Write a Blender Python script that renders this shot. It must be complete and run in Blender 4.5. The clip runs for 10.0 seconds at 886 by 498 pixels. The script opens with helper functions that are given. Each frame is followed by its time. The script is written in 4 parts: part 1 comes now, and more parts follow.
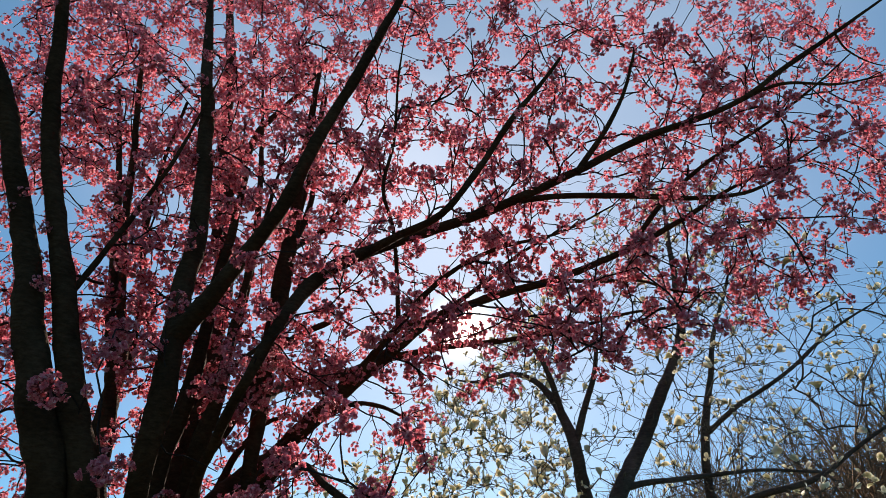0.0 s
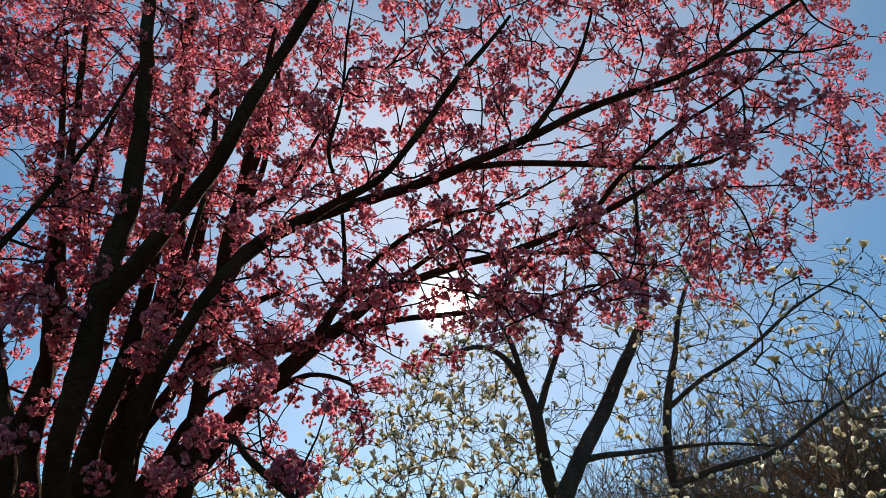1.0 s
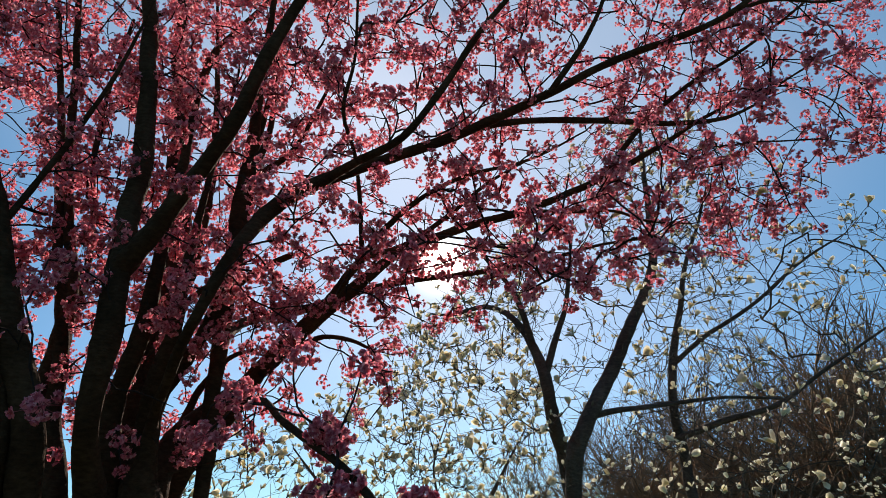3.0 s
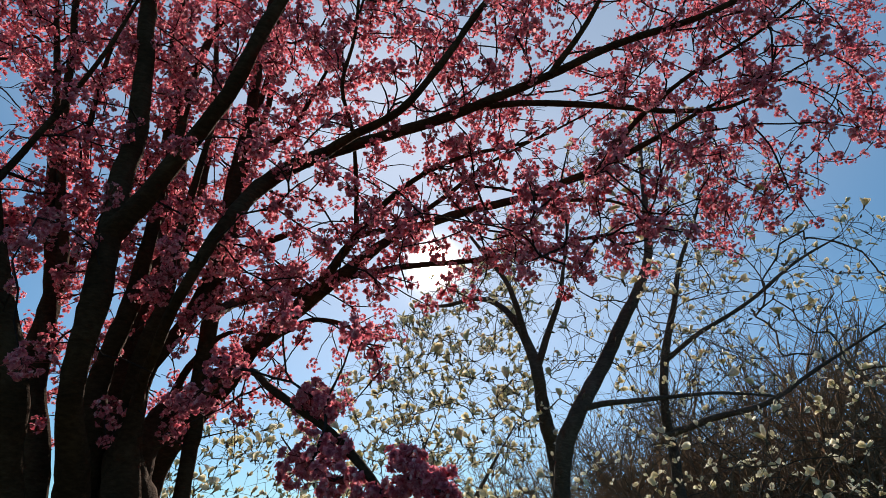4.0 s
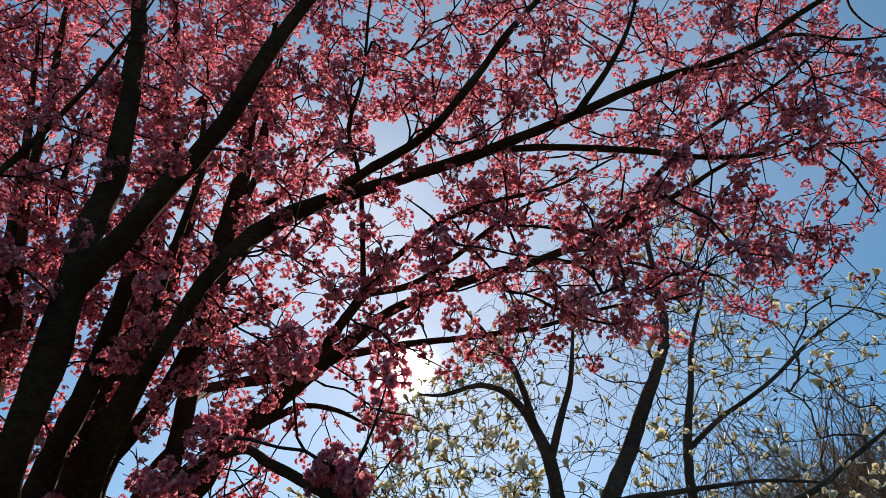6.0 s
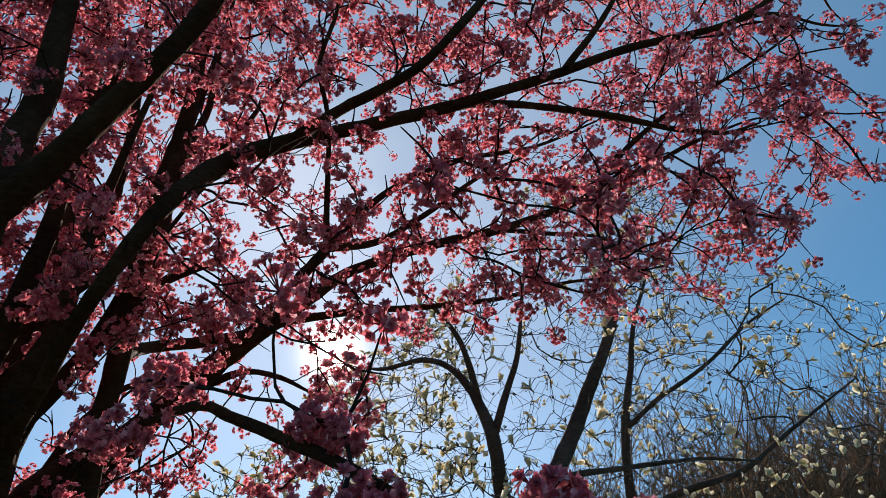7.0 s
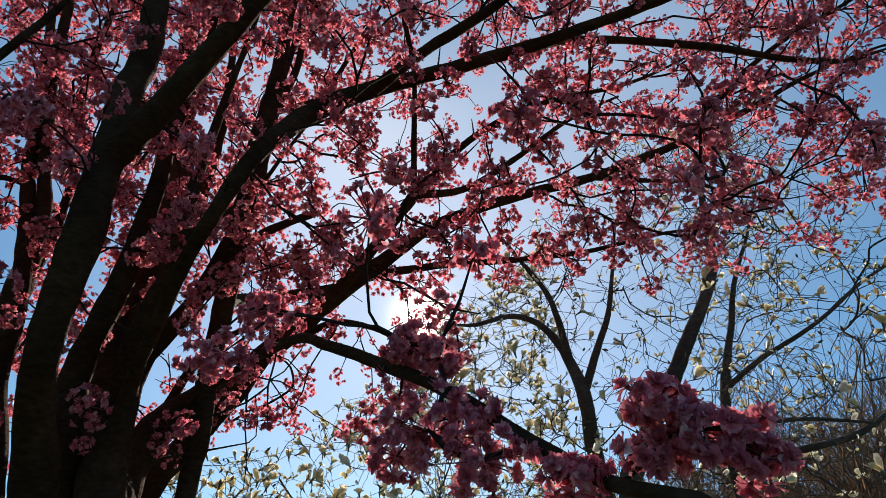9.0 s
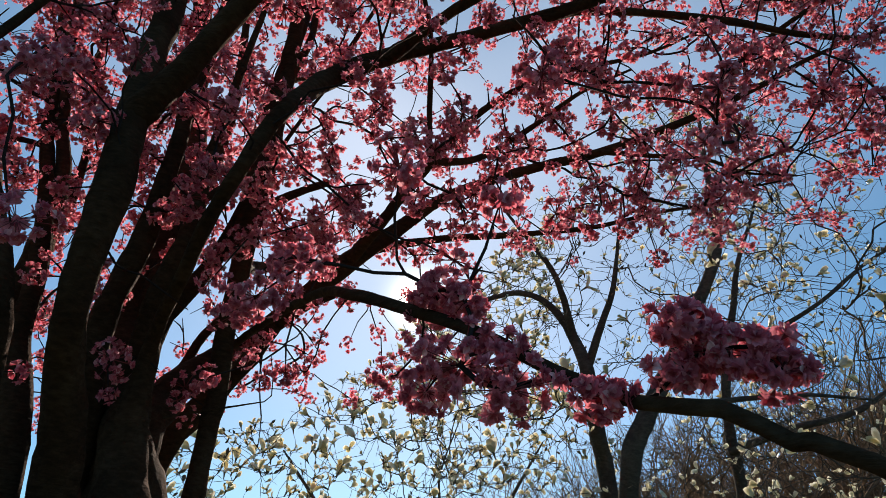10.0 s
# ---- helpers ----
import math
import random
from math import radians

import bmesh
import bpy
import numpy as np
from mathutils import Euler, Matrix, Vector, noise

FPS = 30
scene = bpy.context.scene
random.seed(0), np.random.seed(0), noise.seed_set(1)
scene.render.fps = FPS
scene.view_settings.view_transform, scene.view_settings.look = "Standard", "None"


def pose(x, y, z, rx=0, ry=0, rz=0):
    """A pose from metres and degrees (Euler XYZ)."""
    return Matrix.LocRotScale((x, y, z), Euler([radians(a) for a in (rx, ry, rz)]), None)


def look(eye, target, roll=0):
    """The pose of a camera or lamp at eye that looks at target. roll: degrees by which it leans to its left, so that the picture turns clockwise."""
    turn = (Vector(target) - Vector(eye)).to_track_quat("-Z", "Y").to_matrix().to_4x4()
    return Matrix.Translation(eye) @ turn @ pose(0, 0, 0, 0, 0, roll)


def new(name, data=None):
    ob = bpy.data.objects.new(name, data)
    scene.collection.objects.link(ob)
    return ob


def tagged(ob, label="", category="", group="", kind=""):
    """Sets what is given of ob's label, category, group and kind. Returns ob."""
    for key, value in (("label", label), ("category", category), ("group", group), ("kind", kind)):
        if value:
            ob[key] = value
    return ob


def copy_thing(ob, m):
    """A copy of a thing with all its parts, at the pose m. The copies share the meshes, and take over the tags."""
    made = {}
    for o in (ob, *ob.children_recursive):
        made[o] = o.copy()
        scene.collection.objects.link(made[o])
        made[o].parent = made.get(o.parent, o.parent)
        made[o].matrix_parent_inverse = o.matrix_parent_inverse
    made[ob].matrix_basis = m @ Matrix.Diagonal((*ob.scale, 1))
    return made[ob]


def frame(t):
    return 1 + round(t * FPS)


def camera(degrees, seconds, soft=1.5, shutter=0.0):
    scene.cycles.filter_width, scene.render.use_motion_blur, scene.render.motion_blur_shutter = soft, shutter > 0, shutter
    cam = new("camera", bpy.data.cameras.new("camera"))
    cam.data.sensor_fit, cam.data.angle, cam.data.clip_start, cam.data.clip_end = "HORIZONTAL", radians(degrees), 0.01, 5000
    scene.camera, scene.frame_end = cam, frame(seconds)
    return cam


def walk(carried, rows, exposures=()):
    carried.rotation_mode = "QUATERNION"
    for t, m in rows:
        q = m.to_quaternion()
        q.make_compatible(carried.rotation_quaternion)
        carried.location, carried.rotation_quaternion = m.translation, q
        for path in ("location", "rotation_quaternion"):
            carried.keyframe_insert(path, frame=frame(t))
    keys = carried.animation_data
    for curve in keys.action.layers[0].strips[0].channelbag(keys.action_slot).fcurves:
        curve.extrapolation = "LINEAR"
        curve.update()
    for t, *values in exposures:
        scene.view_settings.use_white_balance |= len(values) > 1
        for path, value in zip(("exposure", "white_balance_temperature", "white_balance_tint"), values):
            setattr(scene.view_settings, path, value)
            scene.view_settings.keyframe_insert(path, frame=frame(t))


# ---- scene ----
cam = camera(72.2, 10.0, soft=0.7)

PATH = [
    (0, (0.331, 0.115, 1.683), (0.230, 2.843, 3.352), 1.6),
    (0.5, (0.458, 0.230, 1.699), (0.411, 2.936, 3.408), -0.4),
    (1, (0.563, 0.245, 1.715), (0.536, 3.040, 3.272), 1.5),
    (1.5, (0.552, 0.240, 1.717), (0.550, 3.064, 3.222), -0.4),
    (2, (0.486, 0.237, 1.714), (0.470, 3.085, 3.173), -1.2),
    (2.5, (0.421, 0.243, 1.714), (0.382, 3.107, 3.141), -1.0),
    (2.7, (0.400, 0.253, 1.733), (0.384, 3.126, 3.139), -0.6),
    (3.8, (0.421, 0.354, 1.651), (0.462, 3.264, 2.979), 1.8),
    (4, (0.406, 0.360, 1.624), (0.450, 3.246, 3.006), 1.8),
    (4.5, (0.325, 0.400, 1.608), (0.370, 3.211, 3.134), 2.1),
    (5, (0.280, 0.459, 1.550), (0.387, 3.267, 3.080), 4.4),
    (5.5, (0.216, 0.752, 1.531), (0.410, 3.458, 3.229), -0.2),
    (5.6, (0.195, 0.818, 1.565), (0.390, 3.474, 3.339), 0.5),
    (5.7, (0.216, 0.837, 1.584), (0.310, 3.442, 3.440), -0.6),
    (6.8, (0.000, 1.131, 1.622), (0.518, 3.709, 3.446), -1.7),
    (7, (-0.003, 1.163, 1.616), (0.528, 3.771, 3.395), -2.0),
    (7.5, (0.069, 1.224, 1.610), (0.418, 3.898, 3.334), -0.8),
    (8, (0.090, 1.238, 1.626), (0.298, 3.918, 3.360), -0.1),
    (8.5, (0.032, 1.237, 1.581), (0.205, 3.971, 3.235), 0.9),
    (9, (-0.005, 1.243, 1.547), (0.090, 3.997, 3.174), 2.2),
    (9.5, (-0.043, 1.234, 1.490), (0.046, 3.982, 3.128), 3.2),
    (10, (-0.067, 1.243, 1.440), (0.032, 4.037, 2.997), 3.1),
]
walk(cam, [(t, look(eye, target, roll)) for t, eye, target, roll in PATH],
     exposures=((0, 0.68, 7350, 17), (0.6, 0.68, 7350, 17), (1.1, 0.52, 7350, 17), (1.6, 0.54, 7350, 17), (2.1, 0.62, 7350, 17), (2.6, 0.7, 7350, 17), (3.8, 0.49, 7350, 17), (4.5, 0.55, 7350, 17), (7, 0.58, 7350, 17), (8.5, 0.58, 7350, 17), (9, 0.63, 7350, 17), (10, 0.67, 7350, 17)))

# ---------------------------------------------------------------- sky and sun
SUN_EL = radians(24.0)
SUN_DIR = Vector((0.0, math.cos(SUN_EL), math.sin(SUN_EL)))


def node(tree, kind, **values):
    n = tree.nodes.new(kind)
    for key, value in values.items():
        if key == "operation":
            n.operation = value
        else:
            n.inputs[key.replace("_", " ")].default_value = value
    return n


def build_sky():
    world = bpy.data.worlds.new("sky")
    scene.world = world
    world.use_nodes = True
    t = world.node_tree
    bg = t.nodes["Background"]
    sky = t.nodes.new("ShaderNodeTexSky")
    sky.sky_type = "NISHITA"
    sky.sun_disc = False
    sky.sun_elevation = SUN_EL
    sky.sun_rotation = 0.0
    sky.air_density, sky.dust_density, sky.ozone_density = 1.0, 0.0, 1.9
    sky.altitude = 2000.0
    # the sun's own disc and the bright aureole round it
    co = t.nodes.new("ShaderNodeTexCoord")
    dot = t.nodes.new("ShaderNodeVectorMath")
    dot.operation = "DOT_PRODUCT"
    dot.inputs[1].default_value = SUN_DIR
    t.links.new(co.outputs["Generated"], dot.inputs[0])
    clip = t.nodes.new("ShaderNodeMath")
    clip.operation = "MAXIMUM"
    clip.inputs[1].default_value = 0.0
    t.links.new(dot.outputs["Value"], clip.inputs[0])
    total = None
    for power, gain in AUREOLE:
        p = t.nodes.new("ShaderNodeMath")
        p.operation = "POWER"
        p.inputs[1].default_value = power
        t.links.new(clip.outputs[0], p.inputs[0])
        g = t.nodes.new("ShaderNodeMath")
        g.operation = "MULTIPLY_ADD"
        g.inputs[1].default_value = gain
        t.links.new(p.outputs[0], g.inputs[0])
        if total is None:
            g.inputs[2].default_value = 0.0
        else:
            t.links.new(total.outputs[0], g.inputs[2])
        total = g
    glow = t.nodes.new("ShaderNodeVectorMath")
    glow.operation = "SCALE"
    glow.inputs[0].default_value = (1.0, 0.93, 0.82)
    t.links.new(total.outputs[0], glow.inputs["Scale"])
    gain = t.nodes.new("ShaderNodeVectorMath")
    gain.operation = "MULTIPLY"
    gain.inputs[1].default_value = SKY_GAIN
    t.links.new(sky.outputs[0], gain.inputs[0])
    add = t.nodes.new("ShaderNodeVectorMath")
    add.operation = "ADD"
    t.links.new(gain.outputs[0], add.inputs[0])
    t.links.new(glow.outputs[0], add.inputs[1])
    # a veil of thin high cloud
    split = t.nodes.new("ShaderNodeSeparateXYZ")
    t.links.new(co.outputs["Generated"], split.inputs[0])
    high = node(t, "ShaderNodeMath", operation="MAXIMUM")
    high.inputs[1].default_value = 0.12
    t.links.new(split.outputs["Z"], high.inputs[0])
    level = t.nodes.new("ShaderNodeVectorMath")
    level.operation = "DIVIDE"
    wide = t.nodes.new("ShaderNodeCombineXYZ")
    for socket in wide.inputs:
        t.links.new(high.outputs[0], socket)
    t.links.new(co.outputs["Generated"], level.inputs[0])
    t.links.new(wide.outputs[0], level.inputs[1])
    drawn = t.nodes.new("ShaderNodeMapping")
    drawn.inputs["Scale"].default_value = (0.8, 0.8, 1.0)
    drawn.inputs["Rotation"].default_value = (0, 0, 0.5)
    drawn.inputs["Location"].default_value = CLOUD_SHIFT
    t.links.new(level.outputs[0], drawn.inputs["Vector"])
    streak = node(t, "ShaderNodeTexNoise", Scale=1.0, Detail=3.0, Roughness=0.5, Distortion=0.3)
    t.links.new(drawn.outputs[0], streak.inputs["Vector"])
    veil = t.nodes.new("ShaderNodeMapRange")
    veil.interpolation_type = "SMOOTHSTEP"
    veil.inputs["From Min"].default_value, veil.inputs["From Max"].default_value = 0.15, 0.65
    t.links.new(streak.outputs[0], veil.inputs["Value"])
    # cloud shines most with the sun behind it
    lit = node(t, "ShaderNodeMath", operation="POWER")
    lit.inputs[1].default_value = 3.2
    t.links.new(clip.outputs[0], lit.inputs[0])
    shine = node(t, "ShaderNodeMath", operation="MULTIPLY_ADD")
    shine.inputs[1].default_value, shine.inputs[2].default_value = CLOUD[0], CLOUD[1]
    t.links.new(lit.outputs[0], shine.inputs[0])
    above = t.nodes.new("ShaderNodeMapRange")
    above.interpolation_type = "SMOOTHSTEP"
    above.inputs["From Min"].default_value, above.inputs["From Max"].default_value = 0.38, 0.72
    t.links.new(split.outputs["Z"], above.inputs["Value"])
    thin = node(t, "ShaderNodeMath", operation="MULTIPLY")
    t.links.new(veil.outputs[0], thin.inputs[0])
    t.links.new(above.outputs[0], thin.inputs[1])
    amount = node(t, "ShaderNodeMath", operation="MULTIPLY")
    t.links.new(thin.outputs[0], amount.inputs[0])
    t.links.new(shine.outputs[0], amount.inputs[1])
    cloud = t.nodes.new("ShaderNodeVectorMath")
    cloud.operation = "SCALE"
    cloud.inputs[0].default_value = (1.0, 0.95, 0.88)
    t.links.new(amount.outputs[0], cloud.inputs["Scale"])
    both = t.nodes.new("ShaderNodeVectorMath")
    both.operation = "ADD"
    t.links.new(add.outputs[0], both.inputs[0])
    t.links.new(cloud.outputs[0], both.inputs[1])
    haze = t.nodes.new("ShaderNodeVectorMath")
    haze.operation = "ADD"
    haze.inputs[1].default_value = HAZE
    t.links.new(both.outputs[0], haze.inputs[0])
    t.links.new(haze.outputs[0], bg.inputs["Color"])
    bg.inputs["Strength"].default_value = 1.0


CLOUD_SHIFT, CLOUD = (1.7, 0.4, 0.0), (0.22, 0.0)
SKY_GAIN = (0.021, 0.040, 0.049)
HAZE = (0.019, 0.097, 0.185)
AUREOLE = ((7000, 45.0), (1300, 1.0), (40, 0.03), (9, 0.27))
build_sky()
lamp = bpy.data.lights.new("sun", "SUN")
lamp.energy, lamp.angle, lamp.color = 5.0, radians(0.53), (1.0, 0.95, 0.86)
sun = new("sun", lamp)
sun.matrix_world = look(SUN_DIR * 100, (0, 0, 0))


# ---------------------------------------------------------------- materials
def material(name):
    m = bpy.data.materials.new(name)
    m.use_nodes = True
    t = m.node_tree
    t.nodes.clear()
    return m, t, t.nodes.new("ShaderNodeOutputMaterial")


def ramp(t, socket, stops):
    r = t.nodes.new("ShaderNodeValToRGB")
    while len(r.color_ramp.elements) < len(stops):
        r.color_ramp.elements.new(0.5)
    for e, (at, c) in zip(r.color_ramp.elements, stops):
        e.position, e.color = at, (*c, 1)
    t.links.new(socket, r.inputs[0])
    return r.outputs[0]


def bark(name, stops, scale, bump, band=0.0):
    """Bark: grain along the limb's noise, patches, and fine relief; band adds the cherry's cross-wise lenticels."""
    m, t, out = material(name)
    b = t.nodes.new("ShaderNodeBsdfPrincipled")
    b.inputs["Roughness"].default_value = 1.0
    b.inputs["Specular IOR Level"].default_value = 0.04
    co = t.nodes.new("ShaderNodeTexCoord")
    grain = node(t, "ShaderNodeTexNoise", Scale=scale, Detail=8.0, Roughness=0.65)
    patch = node(t, "ShaderNodeTexNoise", Scale=scale * 0.14, Detail=3.0)
    stretch = t.nodes.new("ShaderNodeMapping")
    stretch.inputs["Scale"].default_value = (1.0, 1.0, 2.2)
    t.links.new(co.outputs["Object"], stretch.inputs["Vector"])
    t.links.new(stretch.outputs[0], grain.inputs["Vector"])
    t.links.new(co.outputs["Object"], patch.inputs["Vector"])
    mix = node(t, "ShaderNodeMath", operation="MULTIPLY_ADD")
    mix.inputs[1].default_value = 0.55
    t.links.new(grain.outputs[0], mix.inputs[0])
    half = node(t, "ShaderNodeMath", operation="MULTIPLY")
    half.inputs[1].default_value = 0.45
    t.links.new(patch.outputs[0], half.inputs[0])
    t.links.new(half.outputs[0], mix.inputs[2])
    t.links.new(ramp(t, mix.outputs[0], stops), b.inputs["Base Color"])
    height = grain.outputs[0]
    if band:
        lines = node(t, "ShaderNodeTexNoise", Scale=9.0, Detail=4.0)
        flat = t.nodes.new("ShaderNodeMapping")
        flat.inputs["Scale"].default_value = (1.0, 1.0, 14.0)
        t.links.new(co.outputs["Object"], flat.inputs["Vector"])
        t.links.new(flat.outputs[0], lines.inputs["Vector"])
        both = node(t, "ShaderNodeMath", operation="MULTIPLY_ADD")
        both.inputs[1].default_value = band
        t.links.new(lines.outputs[0], both.inputs[0])
        t.links.new(grain.outputs[0], both.inputs[2])
        height = both.outputs[0]
    bp = t.nodes.new("ShaderNodeBump")
    bp.inputs["Strength"].default_value = bump
    bp.inputs["Distance"].default_value = 0.012
    t.links.new(height, bp.inputs["Height"])
    t.links.new(bp.outputs[0], b.inputs["Normal"])
    t.links.new(b.outputs[0], out.inputs[0])
    return m


def petal(name, stops, through_light, gloss=0.25):
    """A thin petal: light scatters back from it and passes through it; each petal differs a little in tint."""
    m, t, out = material(name)
    geo = t.nodes.new("ShaderNodeNewGeometry")
    info = t.nodes.new("ShaderNodeObjectInfo")
    both = node(t, "ShaderNodeMath", operation="MULTIPLY_ADD")
    both.inputs[1].default_value = 0.8
    t.links.new(geo.outputs["Random Per Island"], both.inputs[0])
    part_of = node(t, "ShaderNodeMath", operation="MULTIPLY")
    part_of.inputs[1].default_value = 0.2
    t.links.new(info.outputs["Random"], part_of.inputs[0])
    t.links.new(part_of.outputs[0], both.inputs[2])
    colour = ramp(t, both.outputs[0], stops)
    co = t.nodes.new("ShaderNodeTexCoord")
    vein = node(t, "ShaderNodeTexNoise", Scale=220.0, Detail=3.0)
    t.links.new(co.outputs["Object"], vein.inputs["Vector"])
    fade = node(t, "ShaderNodeMath", operation="MULTIPLY_ADD")
    fade.inputs[1].default_value, fade.inputs[2].default_value = 0.5, 0.72
    t.links.new(vein.outputs[0], fade.inputs[0])
    tint = t.nodes.new("ShaderNodeVectorMath")
    tint.operation = "SCALE"
    t.links.new(colour, tint.inputs[0])
    t.links.new(fade.outputs[0], tint.inputs["Scale"])
    bough = node(t, "ShaderNodeTexNoise", Scale=7.0, Detail=2.0)
    t.links.new(co.outputs["Object"], bough.inputs["Vector"])
    tone = t.nodes.new("ShaderNodeMapRange")
    tone.inputs["From Min"].default_value, tone.inputs["From Max"].default_value = 0.3, 0.7
    tone.inputs["To Min"].default_value, tone.inputs["To Max"].default_value = 0.78, 1.12
    t.links.new(bough.outputs[0], tone.inputs["Value"])
    plain = tint
    tint = t.nodes.new("ShaderNodeVectorMath")
    tint.operation = "SCALE"
    t.links.new(plain.outputs[0], tint.inputs[0])
    t.links.new(tone.outputs[0], tint.inputs["Scale"])
    d = t.nodes.new("ShaderNodeBsdfPrincipled")
    d.inputs["Roughness"].default_value = 0.55
    d.inputs["Specular IOR Level"].default_value = gloss
    tr = t.nodes.new("ShaderNodeBsdfTranslucent")
    t.links.new(tint.outputs[0], d.inputs["Base Color"])
    t.links.new(tint.outputs[0], tr.inputs["Color"])
    mx = t.nodes.new("ShaderNodeMixShader")
    mx.inputs[0].default_value = through_light
    t.links.new(d.outputs[0], mx.inputs[1])
    t.links.new(tr.outputs[0], mx.inputs[2])
    t.links.new(mx.outputs[0], out.inputs[0])
    return m


def ground_material():
    m, t, out = material("spring_grass")
    b = t.nodes.new("ShaderNodeBsdfPrincipled")
    b.inputs["Roughness"].default_value = 0.95
    co = t.nodes.new("ShaderNodeTexCoord")
    n1 = node(t, "ShaderNodeTexNoise", Scale=0.6, Detail=8.0, Roughness=0.7)
    t.links.new(co.outputs["Object"], n1.inputs["Vector"])
    t.links.new(ramp(t, n1.outputs[0], ((0.3, (0.05, 0.045, 0.025)), (0.5, (0.07, 0.09, 0.03)), (0.7, (0.11, 0.11, 0.05)))), b.inputs["Base Color"])
    n2 = node(t, "ShaderNodeTexNoise", Scale=40.0, Detail=4.0)
    t.links.new(co.outputs["Object"], n2.inputs["Vector"])
    bp = t.nodes.new("ShaderNodeBump")
    bp.inputs["Strength"].default_value = 0.7
    t.links.new(n2.outputs[0], bp.inputs["Height"])
    t.links.new(bp.outputs[0], b.inputs["Normal"])
    t.links.new(b.outputs[0], out.inputs[0])
    return m


CHERRY_BARK = bark("cherry_bark", ((0.3, (0.018, 0.008, 0.004)), (0.5, (0.050, 0.024, 0.013)), (0.72, (0.10, 0.054, 0.031))), 26.0, 0.9, 0.6)
TWIG_BARK = bark("cherry_twig_bark", ((0.3, (0.016, 0.010, 0.009)), (0.6, (0.04, 0.025, 0.022))), 60.0, 0.4)
MAGNOLIA_BARK = bark("magnolia_bark", ((0.3, (0.035, 0.028, 0.023)), (0.5, (0.075, 0.06, 0.05)), (0.72, (0.14, 0.12, 0.10))), 22.0, 0.6)
THICKET_BARK = bark("thicket_bark", ((0.3, (0.10, 0.06, 0.038)), (0.7, (0.26, 0.165, 0.10))), 14.0, 0.3)
PINK = petal("pink_petal", ((0.0, (0.55, 0.08, 0.115)), (0.35, (0.74, 0.175, 0.225)), (0.72, (0.88, 0.31, 0.36)), (0.93, (0.95, 0.60, 0.62)), (1.0, (0.88, 0.36, 0.2))), 0.52, 0.12)
CALYX = petal("dark_calyx", ((0.0, (0.20, 0.03, 0.04)), (1.0, (0.32, 0.07, 0.07))), 0.3)
CREAM = petal("cream_tepal", ((0.0, (0.78, 0.68, 0.42)), (0.4, (0.87, 0.80, 0.58)), (1.0, (0.92, 0.88, 0.74))), 0.45)
BUD = bark("downy_bud_scale", ((0.3, (0.07, 0.06, 0.045)), (0.7, (0.17, 0.15, 0.11))), 120.0, 0.3)
GRASS = ground_material()


# ---------------------------------------------------------------- mesh helpers
def mesh_quads(name, verts, quads, mats, index=None, smooth=True):
    me = bpy.data.meshes.new(name)
    verts, quads = np.asarray(verts, dtype=np.float32), np.asarray(quads, dtype=np.int32)
    me.vertices.add(len(verts))
    me.vertices.foreach_set("co", verts.ravel())
    me.loops.add(quads.size)
    me.loops.foreach_set("vertex_index", quads.ravel())
    me.polygons.add(len(quads))
    me.polygons.foreach_set("loop_start", np.arange(0, quads.size, 4, dtype=np.int32))
    me.polygons.foreach_set("use_smooth", np.full(len(quads), smooth))
    for m in mats:
        me.materials.append(m)
    if index is not None:
        me.polygons.foreach_set("material_index", np.asarray(index, dtype=np.int32))
    me.update(calc_edges=True)
    me.validate()
    return me


def part(name, me, parent, label="", kind=""):
    ob = new(name, me)
    ob.parent = parent
    return tagged(ob, label=label, kind=kind)


def thing(name, at, label, category, group="", kind=""):
    ob = new(name)
    ob.location = at
    ob.empty_display_size = 0.2
    return tagged(ob, label, category, group, kind)


def smooth_line(points, step):
    """A Catmull-Rom line through points (any number of columns), sampled about every step metres."""
    p = np.asarray(points, dtype=float)
    p = np.vstack([2 * p[0] - p[1], p, 2 * p[-1] - p[-2]])
    out = []
    for i in range(1, len(p) - 2):
        n = max(2, int(np.linalg.norm(p[i + 1, :3] - p[i, :3]) / step))
        for s in np.arange(n) / n:
            out.append(0.5 * (2 * p[i] + (p[i + 1] - p[i - 1]) * s + (2 * p[i - 1] - 5 * p[i] + 4 * p[i + 1] - p[i + 2]) * s ** 2
                              + (3 * p[i] - p[i - 1] - 3 * p[i + 1] + p[i + 2]) * s ** 3))
    out.append(p[-2])
    return np.array(out)


